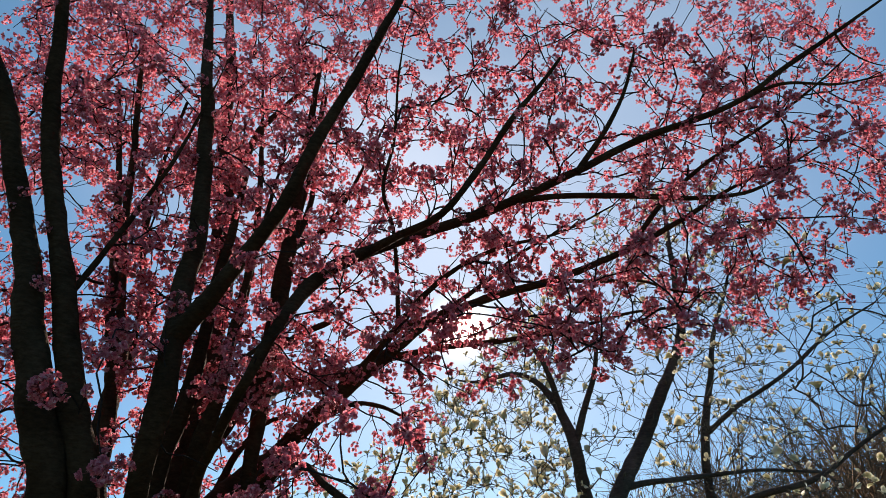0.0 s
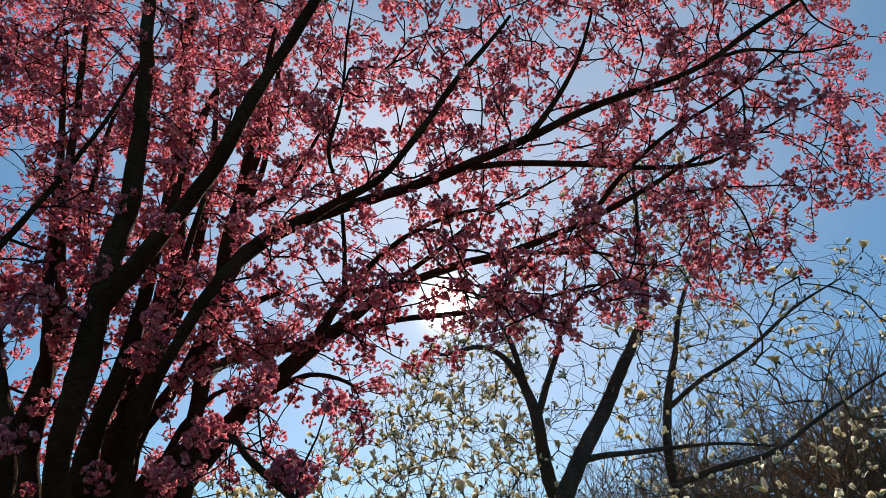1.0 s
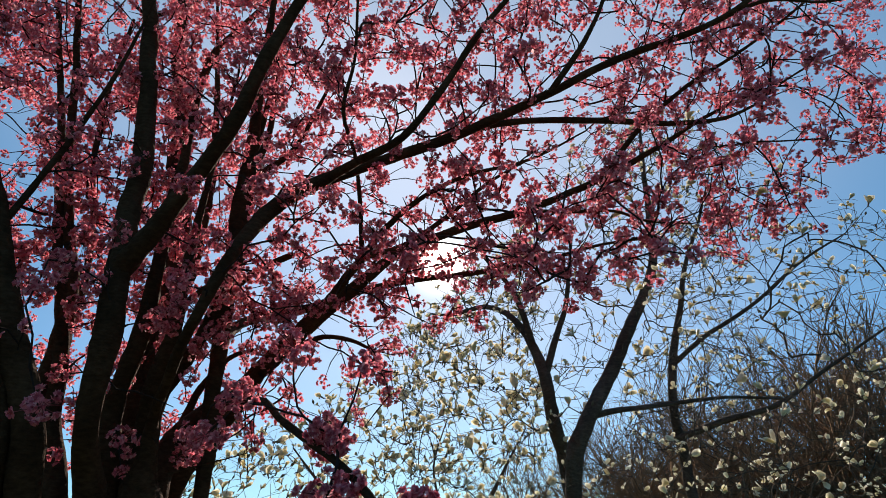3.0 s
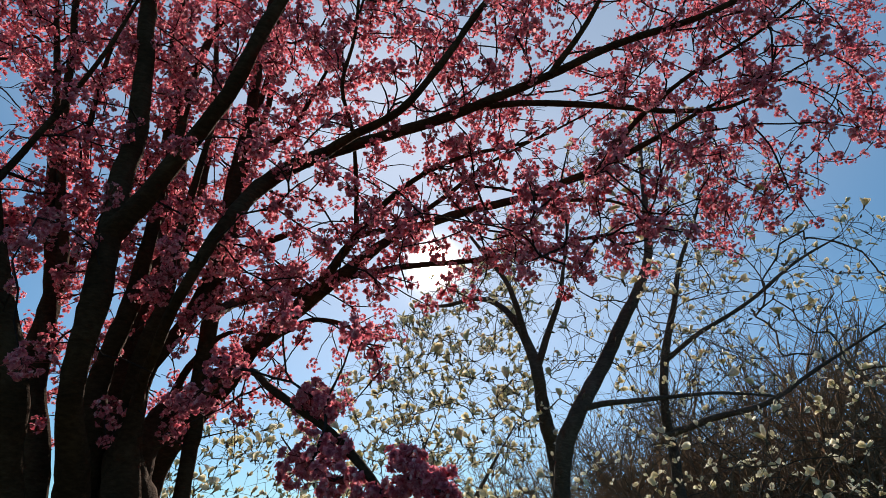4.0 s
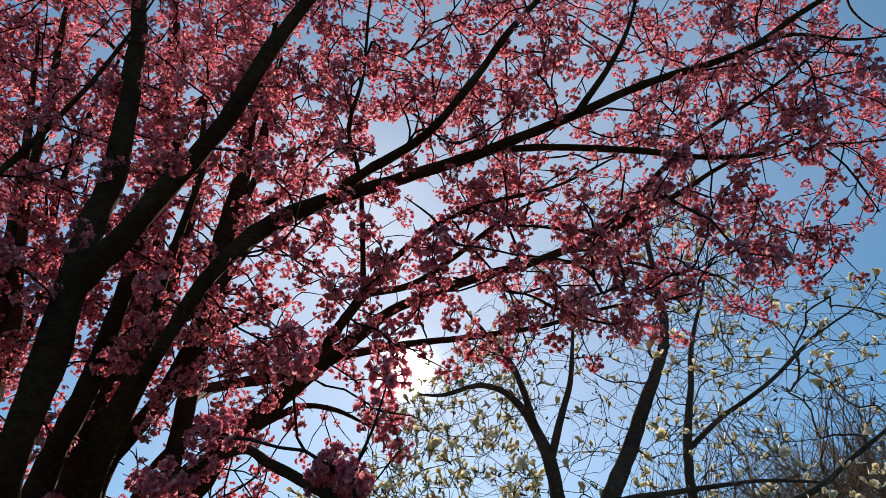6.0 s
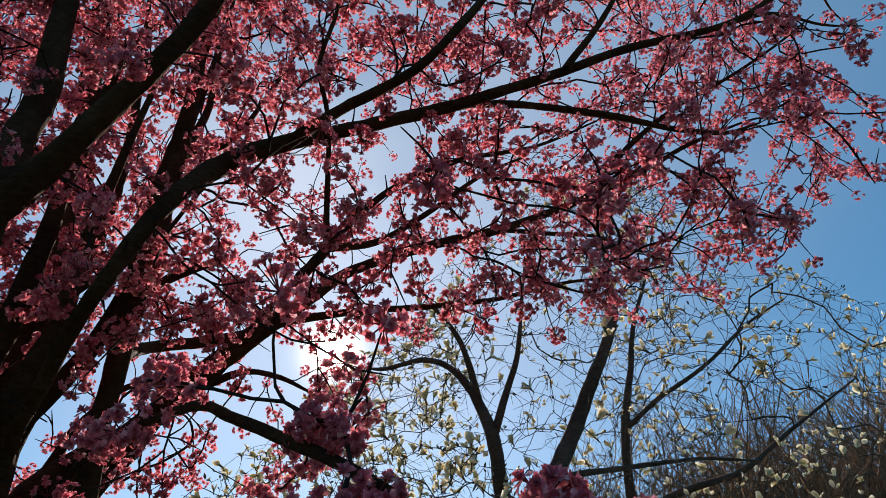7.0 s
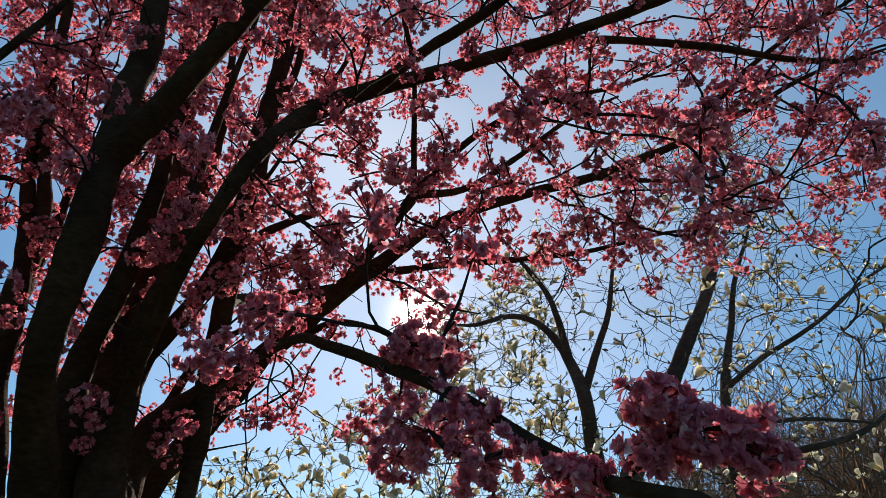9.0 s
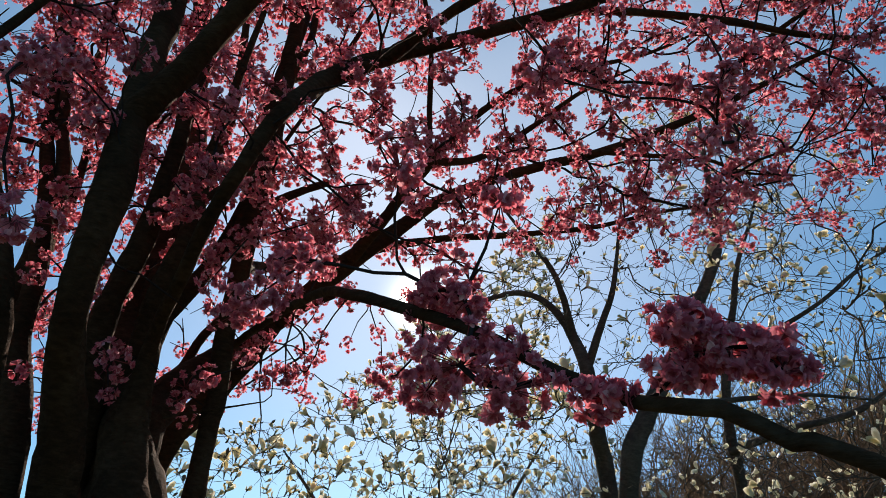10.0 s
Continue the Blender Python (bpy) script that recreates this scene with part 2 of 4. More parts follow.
def tube(line, radii, sides, rough=0.0, seed=0.0):
    """Rings of a tapered limb along a line; rough gives it swellings and ridges."""
    n = len(line)
    tangent = np.gradient(line, axis=0) if n > 2 else np.repeat((line[-1] - line[0])[None], n, 0)
    tangent /= np.linalg.norm(tangent, axis=1)[:, None] + 1e-9
    side = np.cross(tangent[0], (0.3, 0.9, 0.2) if abs(tangent[0][2]) > 0.8 else (0, 0, 1))
    rings = np.zeros((n, sides, 3))
    angle = np.arange(sides) * 2 * math.pi / sides
    for i in range(n):
        side = side - tangent[i] * side.dot(tangent[i])
        side /= np.linalg.norm(side) + 1e-9
        up = np.cross(tangent[i], side)
        r = np.full(sides, radii[i])
        if rough:
            for k in range(sides):
                r[k] *= 1 + rough * (noise.noise((line[i][0] * 11 + seed, line[i][1] * 11 + 2 * math.cos(angle[k]), line[i][2] * 11 + 2 * math.sin(angle[k])))
                                     + 0.5 * noise.noise((line[i][2] * 2 + seed, 0.7, 0.2)))
        rings[i] = line[i] + r[:, None] * (np.cos(angle)[:, None] * side + np.sin(angle)[:, None] * up)
    a = np.arange(n - 1)[:, None] * sides + np.arange(sides)[None]
    b = np.arange(n - 1)[:, None] * sides + (np.arange(sides)[None] + 1) % sides
    quads = np.stack([a, b, b + sides, a + sides], -1).reshape(-1, 4)
    return rings.reshape(-1, 3), quads


def joined(pieces):
    verts, quads, index, at = [], [], [], 0
    for piece in pieces:
        v, q = piece[0], piece[1]
        verts.append(v)
        quads.append(np.asarray(q) + at)
        index.append(piece[2] if len(piece) > 2 else np.zeros(len(q), int))
        at += len(v)
    return np.vstack(verts), np.vstack(quads), np.concatenate(index)


class Skeleton:
    """Nodes of a tree's wood: place, direction, parent and the thickness at which a new shoot may start."""

    def __init__(self):
        self.at, self.way, self.parent, self.room = [], [], [], []

    def add_limb(self, line, radii, first=0.25):
        d = np.gradient(line, axis=0)
        d /= np.linalg.norm(d, axis=1)[:, None] + 1e-9
        for i in range(int(len(line) * first), len(line)):
            self.at.append(line[i])
            self.way.append(d[i])
            self.parent.append(-1)
            self.room.append(radii[i])

    def grow(self, goals, rng, step=0.06, reach=0.9, wander=0.012, lift=0.12, bend=0.45):
        """Joins each goal to the wood, the nearest first, by a curved shoot that later shoots may leave in turn."""
        goals = np.asarray(goals)
        best, owner = np.full(len(goals), 1e9), np.full(len(goals), -1)
        shoots, tips = [], []

        def offer(first):
            at, way = np.array(self.at[first:]), np.array(self.way[first:])
            v = goals[:, None] - at[None]
            dist = np.linalg.norm(v, axis=2) + 1e-6
            cost = dist * (1.4 - 0.65 * np.einsum("ijk,jk->ij", v, way) / dist)
            j = cost.argmin(1)
            c = cost[np.arange(len(goals)), j]
            better = c < best
            best[better], owner[better] = c[better], j[better] + first

        offer(0)
        done = np.zeros(len(goals), bool)
        while True:
            g = int(np.where(done, 1e9, best).argmin())
            if done[g] or best[g] > 1e8:
                break
            done[g] = True
            o = owner[g]
            p0, p2 = np.array(self.at[o]), goals[g]
            length = np.linalg.norm(p2 - p0)
            if length > reach or length < 0.05:
                continue
            p1 = p0 + np.array(self.way[o]) * length * bend + np.array((0, 0, lift * length)) + rng.normal(0, 0.04 * length, 3)
            n = max(2, int(round(length / step)))
            s = np.linspace(0, 1, n + 1)[1:, None]
            line = (1 - s) ** 2 * p0 + 2 * s * (1 - s) * p1 + s ** 2 * p2 + rng.normal(0, wander, (n, 3)) * np.minimum(1, length / 0.5)
            first, last, ids = len(self.at), o, []
            prev = p0
            for q in line:
                d = q - prev
                self.at.append(q)
                self.way.append(d / (np.linalg.norm(d) + 1e-9))
                self.parent.append(last)
                self.room.append(0)
                last = len(self.at) - 1
                ids.append(last)
                prev = q
            shoots.append(ids)
            tips.append(last)
            offer(first)
        return shoots, tips

    def wood(self, thin, sides=5, power=0.5, keep=0.85):
        """Tubes of all the shoots, thicker where more twigs hang on them. Returns (largest radius, verts, quads) of each chain."""
        n = len(self.at)
        count, kids = np.zeros(n), [[] for _ in range(n)]
        for i in range(n - 1, -1, -1):
            count[i] = max(count[i], 1)
            p = self.parent[i]
            if p >= 0:
                kids[p].append(i)
                count[p] += count[i]
        chains = []
        for i in range(n):
            p = self.parent[i]
            if p < 0:
                continue
            main = max(kids[p], key=lambda k: count[k]) if self.parent[p] >= 0 else None
            if main == i:
                continue
            chain, j = [p, i], i
            while kids[j]:
                j = max(kids[j], key=lambda k: count[k])
                chain.append(j)
            line = np.array([self.at[k] for k in chain])
            # the number of tips beyond each node, taken as its load
            load = np.array([count[k] for k in chain[1:]])
            r = thin * np.maximum(1, load / 2.0) ** power
            if self.parent[p] < 0:
                r = np.minimum(r, self.room[p] * keep)
            r = np.concatenate([[r[0] * 1.15], r])
            r[-1] = thin * 0.5
            if r.max() > 0.008:
                fine = smooth_line(np.column_stack([line, r]), 0.035)
                line, r = fine[:, :3], np.maximum(fine[:, 3], thin * 0.4)
            chains.append((r.max(), *tube(line, r, sides + (3 if r.max() > 0.012 else 0))))
        return chains


def limb_mesh(name, points, mat, sides=12, rough=0.2, step=0.06):
    """A limb from rows of x, y, z and radius. Returns its mesh, line and radii."""
    s = smooth_line(points, step)
    line, radii = s[:, :3].copy(), np.maximum(s[:, 3], 0.001)
    for i in range(len(line)):
        w = noise.noise_vector(Vector(line[i] * 2.5)) * radii[i] * 0.35
        line[i] += np.array(w)
    v, q = tube(line, radii, sides, rough, seed=points[0][0] * 7)
    return mesh_quads(name, v, q, [mat]), line, radii


# ---------------------------------------------------------------- ground
gm = bmesh.new()
bmesh.ops.create_grid(gm, x_segments=60, y_segments=60, size=1500)
for v in gm.verts:
    v.co.x = math.copysign(abs(v.co.x / 1500) ** 3, v.co.x) * 3000
    v.co.y = math.copysign(abs(v.co.y / 1500) ** 3, v.co.y) * 3000
    v.co.z = 0.03 * noise.noise(v.co * 0.4) if v.co.length < 60 else 0.0
ground_mesh = bpy.data.meshes.new("ground")
gm.to_mesh(ground_mesh)
gm.free()
ground_mesh.materials.append(GRASS)
tagged(new("ground", ground_mesh), "early spring lawn of short green and brown grass", "lawn", kind="structure")

# ---------------------------------------------------------------- the pink cherry tree: wood
rng = np.random.default_rng(7)
EYE = np.array((0.24, 0.72, 1.63))
cherry = thing("cherry_tree", (-1.56, 4.22, 0.0), "multi-stemmed cherry tree in full deep pink double blossom", "tree")


def world_part(name, me, parent, label="", kind=""):
    ob = part(name, me, parent, label, kind)
    ob.matrix_parent_inverse = Matrix.Translation(-parent.location)
    return ob


cherry_wood = Skeleton()


def cherry_limb(name, points, first=0.25, sides=12, label=""):
    me, line, radii = limb_mesh(name, points, CHERRY_BARK, sides)
    cherry_wood.add_limb(line, radii, first)
    return world_part(name, me, cherry, label)


STEM = "dark upright stem with rough bark"
cherry_limb("trunk", [(-1.36, 4.25, -0.10, 0.46), (-1.36, 4.25, 0.12, 0.37), (-1.35, 4.23, 0.50, 0.28), (-1.34, 4.22, 1.10, 0.188), (-1.33, 4.20, 1.72, 0.16), (-1.37, 4.18, 1.86, 0.14), (-1.40, 4.17, 1.98, 0.12), (-1.41, 4.13, 2.10, 0.088), (-1.41, 4.12, 2.19, 0.04)], 0.99, 20,
            "short dark trunk with cracked bark, forking into many stems")
cherry_limb("stem", [(-1.68, 3.75, 0.95, 0.1056), (-1.61, 3.09, 2.12, 0.088), (-1.74, 2.97, 2.57, 0.0792), (-1.99, 2.82, 3.29, 0.0634), (-2.23, 2.68, 3.95, 0.0528), (-2.36, 2.57, 4.29, 0.0475), (-2.53, 2.47, 4.60, 0.0405), (-3.04, 2.23, 5.48, 0.0176)], 0.3, 12, label=STEM)
cherry_limb("stem", [(-1.60, 3.83, 0.96, 0.096), (-1.47, 3.16, 2.14, 0.072), (-1.60, 3.04, 2.60, 0.064), (-1.71, 2.93, 2.98, 0.0592), (-1.97, 2.79, 3.71, 0.0512), (-2.09, 2.66, 4.24, 0.0448), (-2.16, 2.53, 4.78, 0.0384), (-2.20, 2.42, 5.18, 0.032), (-2.32, 2.27, 5.96, 0.016)], 0.3, 12, label=STEM)
cherry_limb("stem", [(-1.42, 4.20, 0.95, 0.11), (-1.34, 3.60, 1.88, 0.075), (-1.23, 3.19, 2.23, 0.0536), (-1.16, 3.05, 2.59, 0.0651), (-1.20, 3.06, 2.97, 0.0599), (-1.24, 3.11, 3.52, 0.0531), (-1.29, 3.10, 3.95, 0.0498), (-1.38, 3.09, 4.48, 0.0446), (-1.50, 3.07, 5.07, 0.0377), (-1.92, 3.42, 6.54, 0.0171)], 0.3, 14, label=STEM)
cherry_limb("stem", [(-1.26, 4.24, 1.15, 0.1), (-1.62, 4.35, 2.62, 0.08), (-1.64, 4.50, 3.08, 0.08), (-1.65, 4.60, 3.59, 0.078), (-1.77, 4.75, 4.25, 0.076), (-2.07, 4.90, 5.53, 0.078), (-2.26, 5.00, 6.29, 0.07), (-2.44, 5.10, 7.17, 0.06), (-2.81, 5.20, 8.82, 0.04), (-3.07, 5.27, 9.97, 0.015)], 0.3, 12, label=STEM)
cherry_limb("stem", [(-1.23, 4.25, 1.10, 0.144), (-1.48, 4.18, 1.60, 0.112), (-1.52, 4.09, 1.82, 0.0832), (-1.51, 4.01, 2.00, 0.0912), (-1.47, 3.86, 2.45, 0.06), (-1.37, 3.76, 2.72, 0.0528), (-1.34, 3.73, 3.06, 0.0456), (-1.32, 3.70, 3.32, 0.0408), (-1.32, 3.68, 3.59, 0.036), (-1.28, 3.64, 4.00, 0.0288), (-1.26, 3.60, 4.50, 0.0192)], 0.5, 8)
cherry_limb("stem", [(-1.18, 4.25, 1.11, 0.144), (-1.24, 4.01, 1.60, 0.112), (-1.30, 4.00, 1.81, 0.08), (-1.34, 4.01, 2.00, 0.0864), (-1.34, 4.05, 2.16, 0.0672), (-1.31, 3.95, 2.37, 0.0576), (-1.25, 3.85, 2.56, 0.0504), (-1.17, 3.75, 2.78, 0.0432), (-1.15, 3.72, 3.08, 0.036), (-1.12, 3.67, 3.38, 0.0264), (-1.07, 3.59, 3.70, 0.0192), (-1.02, 3.55, 4.12, 0.0144), (-0.97, 3.51, 4.60, 0.0048)], 0.5, 8, label="slender upright stem")
cherry_limb("stem", [(-1.76, 4.23, 0.99, 0.104), (-2.05, 4.14, 2.03, 0.0707), (-2.06, 4.10, 2.43, 0.0666), (-2.03, 4.07, 2.86, 0.0582), (-2.03, 4.03, 3.24, 0.0416), (-2.14, 4.00, 3.65, 0.0333), (-2.25, 3.95, 4.14, 0.0312), (-2.35, 3.90, 4.78, 0.027), (-2.48, 3.83, 5.54, 0.0229), (-2.60, 3.77, 6.27, 0.0166)], 0.5, 8, label="slender upright stem")
cherry_limb("stem", [(-2.10, 4.22, 2.98, 0.032), (-2.09, 4.26, 3.33, 0.0256), (-2.17, 4.30, 3.81, 0.0224), (-2.28, 4.26, 4.33, 0.0208), (-2.29, 4.20, 5.02, 0.0176), (-2.22, 4.14, 5.71, 0.0128)], 0.4, 8, label="slender upright stem")
cherry_limb("stem", [(-1.58, 4.05, 0.90, 0.11), (-1.77, 4.00, 1.92, 0.075), (-1.90, 4.00, 2.37, 0.05), (-1.94, 4.00, 2.66, 0.046), (-2.05, 4.00, 3.11, 0.042), (-2.19, 4.00, 3.55, 0.038), (-2.33, 4.00, 4.11, 0.032), (-2.50, 4.00, 4.75, 0.026), (-2.86, 4.05, 5.85, 0.014)], 0.35, 10, label=STEM)
cherry_limb("stem", [(-1.30, 4.20, 0.95, 0.09), (-1.33, 4.10, 2.11, 0.06), (-1.33, 4.10, 2.47, 0.05), (-1.21, 4.10, 2.72, 0.044), (-1.10, 4.10, 3.02, 0.042), (-1.02, 4.10, 3.43, 0.038), (-0.98, 4.10, 3.80, 0.034), (-0.98, 4.10, 4.28, 0.028), (-0.96, 4.15, 5.02, 0.018), (-0.99, 4.20, 6.00, 0.007)], 0.35, 10, label=STEM)
cherry_limb("stem", [(-1.40, 4.25, 0.95, 0.09), (-1.55, 4.30, 2.12, 0.06), (-1.57, 4.35, 2.55, 0.05), (-1.51, 4.40, 3.07, 0.046), (-1.42, 4.40, 3.54, 0.042), (-1.40, 4.40, 4.00, 0.038), (-1.43, 4.40, 4.58, 0.03), (-1.54, 4.40, 5.39, 0.02), (-1.73, 4.40, 6.53, 0.008)], 0.35, 10, label=STEM)
cherry_limb("branch", [(-1.75, 2.92, 3.06, 0.0192), (-1.71, 2.98, 3.29, 0.0176), (-1.60, 3.03, 3.70, 0.016), (-1.45, 2.99, 4.09, 0.0128), (-1.35, 2.96, 4.48, 0.008), (-1.26, 2.92, 4.89, 0.0032)], 0.2, 8)
cherry_limb("limb", [(-1.20, 3.06, 2.91, 0.0593), (-1.02, 2.97, 3.09, 0.0499), (-0.87, 2.87, 3.25, 0.0437), (-0.72, 2.77, 3.39, 0.039), (-0.58, 2.68, 3.58, 0.0359), (-0.49, 2.62, 3.82, 0.0328), (-0.34, 2.54, 4.14, 0.0296), (-0.23, 2.49, 4.38, 0.0281), (-0.01, 2.38, 4.91, 0.0187), (0.12, 2.27, 5.39, 0.0094)], 0.25, 12)
cherry_limb("limb", [(-1.83, 4.58, 4.50, 0.0518), (-1.85, 4.60, 4.88, 0.0432), (-1.77, 4.60, 5.28, 0.0367), (-1.70, 4.58, 5.72, 0.0324), (-1.55, 4.60, 6.02, 0.0281), (-1.28, 4.58, 6.42, 0.0216), (-1.11, 4.60, 6.91, 0.0173), (-0.86, 4.60, 7.65, 0.0108), (-0.63, 4.54, 8.39, 0.0043)], 0.25, 8)
cherry_limb("stem", [(-0.78, 4.48, -0.05, 0.12), (-1.00, 4.37, 1.16, 0.068), (-1.05, 4.31, 1.75, 0.052), (-1.04, 4.27, 2.03, 0.046), (-1.02, 4.20, 2.28, 0.046), (-1.00, 4.07, 2.85, 0.052), (-0.98, 3.99, 3.16, 0.064), (-0.99, 4.01, 3.50, 0.068), (-0.97, 3.97, 3.93, 0.062), (-0.95, 3.94, 4.28, 0.048), (-0.96, 3.90, 4.75, 0.036), (-0.94, 3.86, 5.23, 0.028), (-0.93, 3.81, 5.83, 0.016)], 0.35, 12, label=STEM)
cherry_limb("branch", [(-0.96, 3.97, 3.97, 0.0288), (-0.89, 4.08, 4.52, 0.0224), (-0.93, 4.11, 5.12, 0.0176), (-0.91, 4.06, 5.72, 0.0112)], 0.3, 8)
cherry_limb("branch", [(-0.95, 3.96, 4.02, 0.0256), (-0.76, 4.25, 4.44, 0.0192), (-0.55, 4.20, 4.93, 0.0144), (-0.37, 4.16, 5.46, 0.0096)], 0.3, 8)
cherry_limb("limb", [(-1.17, 4.25, 1.11, 0.144), (-1.21, 4.02, 1.54, 0.136), (-1.25, 4.00, 1.75, 0.104), (-1.28, 3.98, 1.97, 0.08), (-1.21, 3.82, 2.31, 0.0334), (-0.98, 3.39, 2.47, 0.0279), (-0.84, 3.16, 2.59, 0.0261), (-0.72, 3.02, 2.73, 0.027), (-0.63, 3.04, 2.99, 0.0334), (-0.51, 3.26, 3.42, 0.0445), (-0.12, 3.27, 3.65, 0.0334), (0.36, 3.18, 3.77, 0.0292), (0.71, 3.12, 3.91, 0.0264), (1.04, 3.08, 4.07, 0.0237), (1.42, 3.04, 4.28, 0.0216), (2.04, 2.96, 4.52, 0.0181), (2.41, 2.88, 4.78, 0.0181), (2.76, 2.83, 5.03, 0.0125), (3.26, 2.75, 5.40, 0.0056)], 0.3, 14, label="long arching limb heavy with pink blossom")
cherry_limb("limb", [(-1.33, 4.25, 1.11, 0.12), (-1.35, 4.27, 1.62, 0.105), (-1.37, 4.32, 1.87, 0.1), (-1.39, 4.42, 2.13, 0.1024), (-1.34, 4.67, 2.40, 0.0928), (-1.23, 4.86, 2.61, 0.0896), (-1.13, 5.04, 2.78, 0.064), (-0.81, 4.93, 3.05, 0.0704), (-0.51, 4.83, 3.34, 0.0614), (-0.19, 4.74, 3.58, 0.0486), (0.10, 4.69, 3.80, 0.0357), (0.59, 4.58, 3.97, 0.0346), (1.10, 4.38, 4.03, 0.0283), (1.61, 4.14, 4.16, 0.0231), (2.02, 4.01, 4.36, 0.0199), (2.33, 3.95, 4.55, 0.0147), (2.68, 3.90, 4.73, 0.0094), (2.89, 3.74, 4.71, 0.0074), (3.23, 3.82, 4.69, 0.0053), (3.50, 3.92, 4.57, 0.0031)], 0.3, 14, label="long low limb reaching out to the sky's edge")
cherry_limb("limb", [(-1.57, 4.71, 1.03, 0.112), (-1.61, 5.19, 1.88, 0.08), (-1.54, 5.17, 2.11, 0.0768), (-1.46, 5.16, 2.27, 0.0752), (-1.35, 5.13, 2.42, 0.0736), (-1.22, 5.05, 2.56, 0.072), (-1.09, 4.99, 2.73, 0.0672), (-0.98, 4.95, 2.86, 0.048)], 0.9, 12)
cherry_limb("branch", [(-0.53, 4.77, 3.29, 0.0435), (-0.29, 4.26, 3.34, 0.0333), (-0.07, 3.67, 3.28, 0.0256), (0.08, 3.58, 3.44, 0.0192), (0.31, 3.49, 3.61, 0.0154), (0.58, 3.43, 3.73, 0.0128), (0.94, 3.34, 3.78, 0.009), (1.27, 3.25, 3.93, 0.0051)], 0.45, 10)
cherry_limb("branch", [(-0.07, 3.67, 3.28, 0.0176), (-0.09, 3.60, 3.56, 0.0144), (-0.11, 3.34, 3.80, 0.012), (-0.17, 3.16, 3.99, 0.012), (-0.11, 3.06, 4.29, 0.0104), (-0.10, 2.94, 4.69, 0.008), (-0.07, 2.84, 4.97, 0.0048)], 0.3, 8)
cherry_limb("branch", [(-0.07, 3.67, 3.28, 0.0224), (0.18, 3.81, 3.43, 0.0176), (0.43, 3.76, 3.60, 0.0144), (0.71, 3.66, 3.81, 0.0112), (1.01, 3.64, 4.00, 0.0064)], 0.3, 8)
cherry_limb("branch", [(-1.01, 4.10, 2.84, 0.0352), (-1.14, 4.61, 3.09, 0.04), (-1.18, 5.15, 3.37, 0.0416), (-0.77, 5.32, 3.53, 0.0416), (-0.39, 5.28, 3.66, 0.0352), (0.10, 5.27, 3.78, 0.0288), (0.69, 5.26, 3.86, 0.024), (1.23, 5.18, 3.92, 0.0192), (1.76, 5.08, 4.05, 0.0144), (2.19, 5.00, 4.09, 0.008)], 0.5, 8)
cherry_limb("branch", [(-1.21, 4.14, 2.06, 0.008), (-1.13, 4.16, 2.09, 0.0067), (-0.97, 4.21, 2.14, 0.0054), (-0.80, 4.28, 2.20, 0.0032)], 0.95, 6, label="thin bare twig")
cherry_limb("branch", [(-0.94, 4.57, 2.63, 0.0064), (-0.92, 4.59, 2.37, 0.0048), (-0.88, 4.61, 2.20, 0.004), (-0.87, 4.62, 2.04, 0.0024)], 0.95, 6, label="thin bare hanging twig")
cherry_limb("branch", [(-1.13, 3.59, 2.83, 0.0192), (-1.04, 3.65, 3.01, 0.016), (-0.87, 3.71, 3.23, 0.0128), (-0.74, 3.69, 3.50, 0.0096), (-0.60, 3.66, 3.79, 0.0064)], 0.3, 6)
cherry_limb("branch", [(2.76, 2.83, 5.03, 0.008), (3.00, 3.06, 5.13, 0.0064), (3.31, 3.22, 5.17, 0.0048), (3.67, 3.30, 5.23, 0.0024)], 0.6, 6, label="bare twigless branch end")
cherry_limb("branch", [(2.85, 3.74, 4.71, 0.008), (3.08, 3.65, 4.83, 0.0056), (3.36, 3.64, 4.95, 0.004), (3.66, 3.64, 4.99, 0.0024)], 0.6, 6)
cherry_limb("dead_stub", [(-1.21, 4.54, 3.35, 0.032), (-1.04, 4.49, 3.48, 0.0288), (-0.89, 4.48, 3.58, 0.0256), (-0.71, 4.48, 3.67, 0.0224), (-0.71, 4.48, 3.67, 0.0016)], 0.95, 8, label="broken-off dead stub")
cherry_limb("branch", [(-0.93, 4.98, 2.92, 0.0416), (-0.76, 5.09, 3.11, 0.0288), (-0.56, 5.16, 3.23, 0.0224), (-0.34, 5.24, 3.23, 0.0176), (-0.12, 5.25, 3.13, 0.0096)], 0.4, 8)
cherry_limb("branch", [(-1.58, 4.92, 2.21, 0.0352), (-1.48, 4.90, 2.50, 0.032), (-1.39, 4.88, 2.73, 0.0256), (-1.20, 4.86, 2.96, 0.0192), (-1.00, 4.85, 3.03, 0.0112)], 0.5, 8)
cherry_limb("branch", [(0.39, 3.18, 3.78, 0.0304), (0.59, 3.23, 3.92, 0.0224), (0.95, 3.29, 4.03, 0.0192), (1.37, 3.32, 4.06, 0.0192), (1.83, 3.39, 4.10, 0.016), (2.24, 3.47, 4.20, 0.0128), (2.58, 3.53, 4.40, 0.0064)], 0.3, 8)
cherry_limb("branch", [(-0.27, 3.26, 3.56, 0.0288), (-0.05, 2.97, 3.50, 0.0224), (0.22, 2.69, 3.47, 0.0176), (0.42, 2.58, 3.69, 0.016), (0.58, 2.52, 3.95, 0.0144), (0.75, 2.47, 4.18, 0.0112), (0.86, 2.43, 4.34, 0.008)], 0.3, 8)
cherry_limb("branch", [(1.02, 3.00, 4.00, 0.0208), (1.18, 2.90, 4.22, 0.016), (1.30, 2.80, 4.44, 0.0128), (1.38, 2.70, 4.70, 0.008)], 0.3, 8)
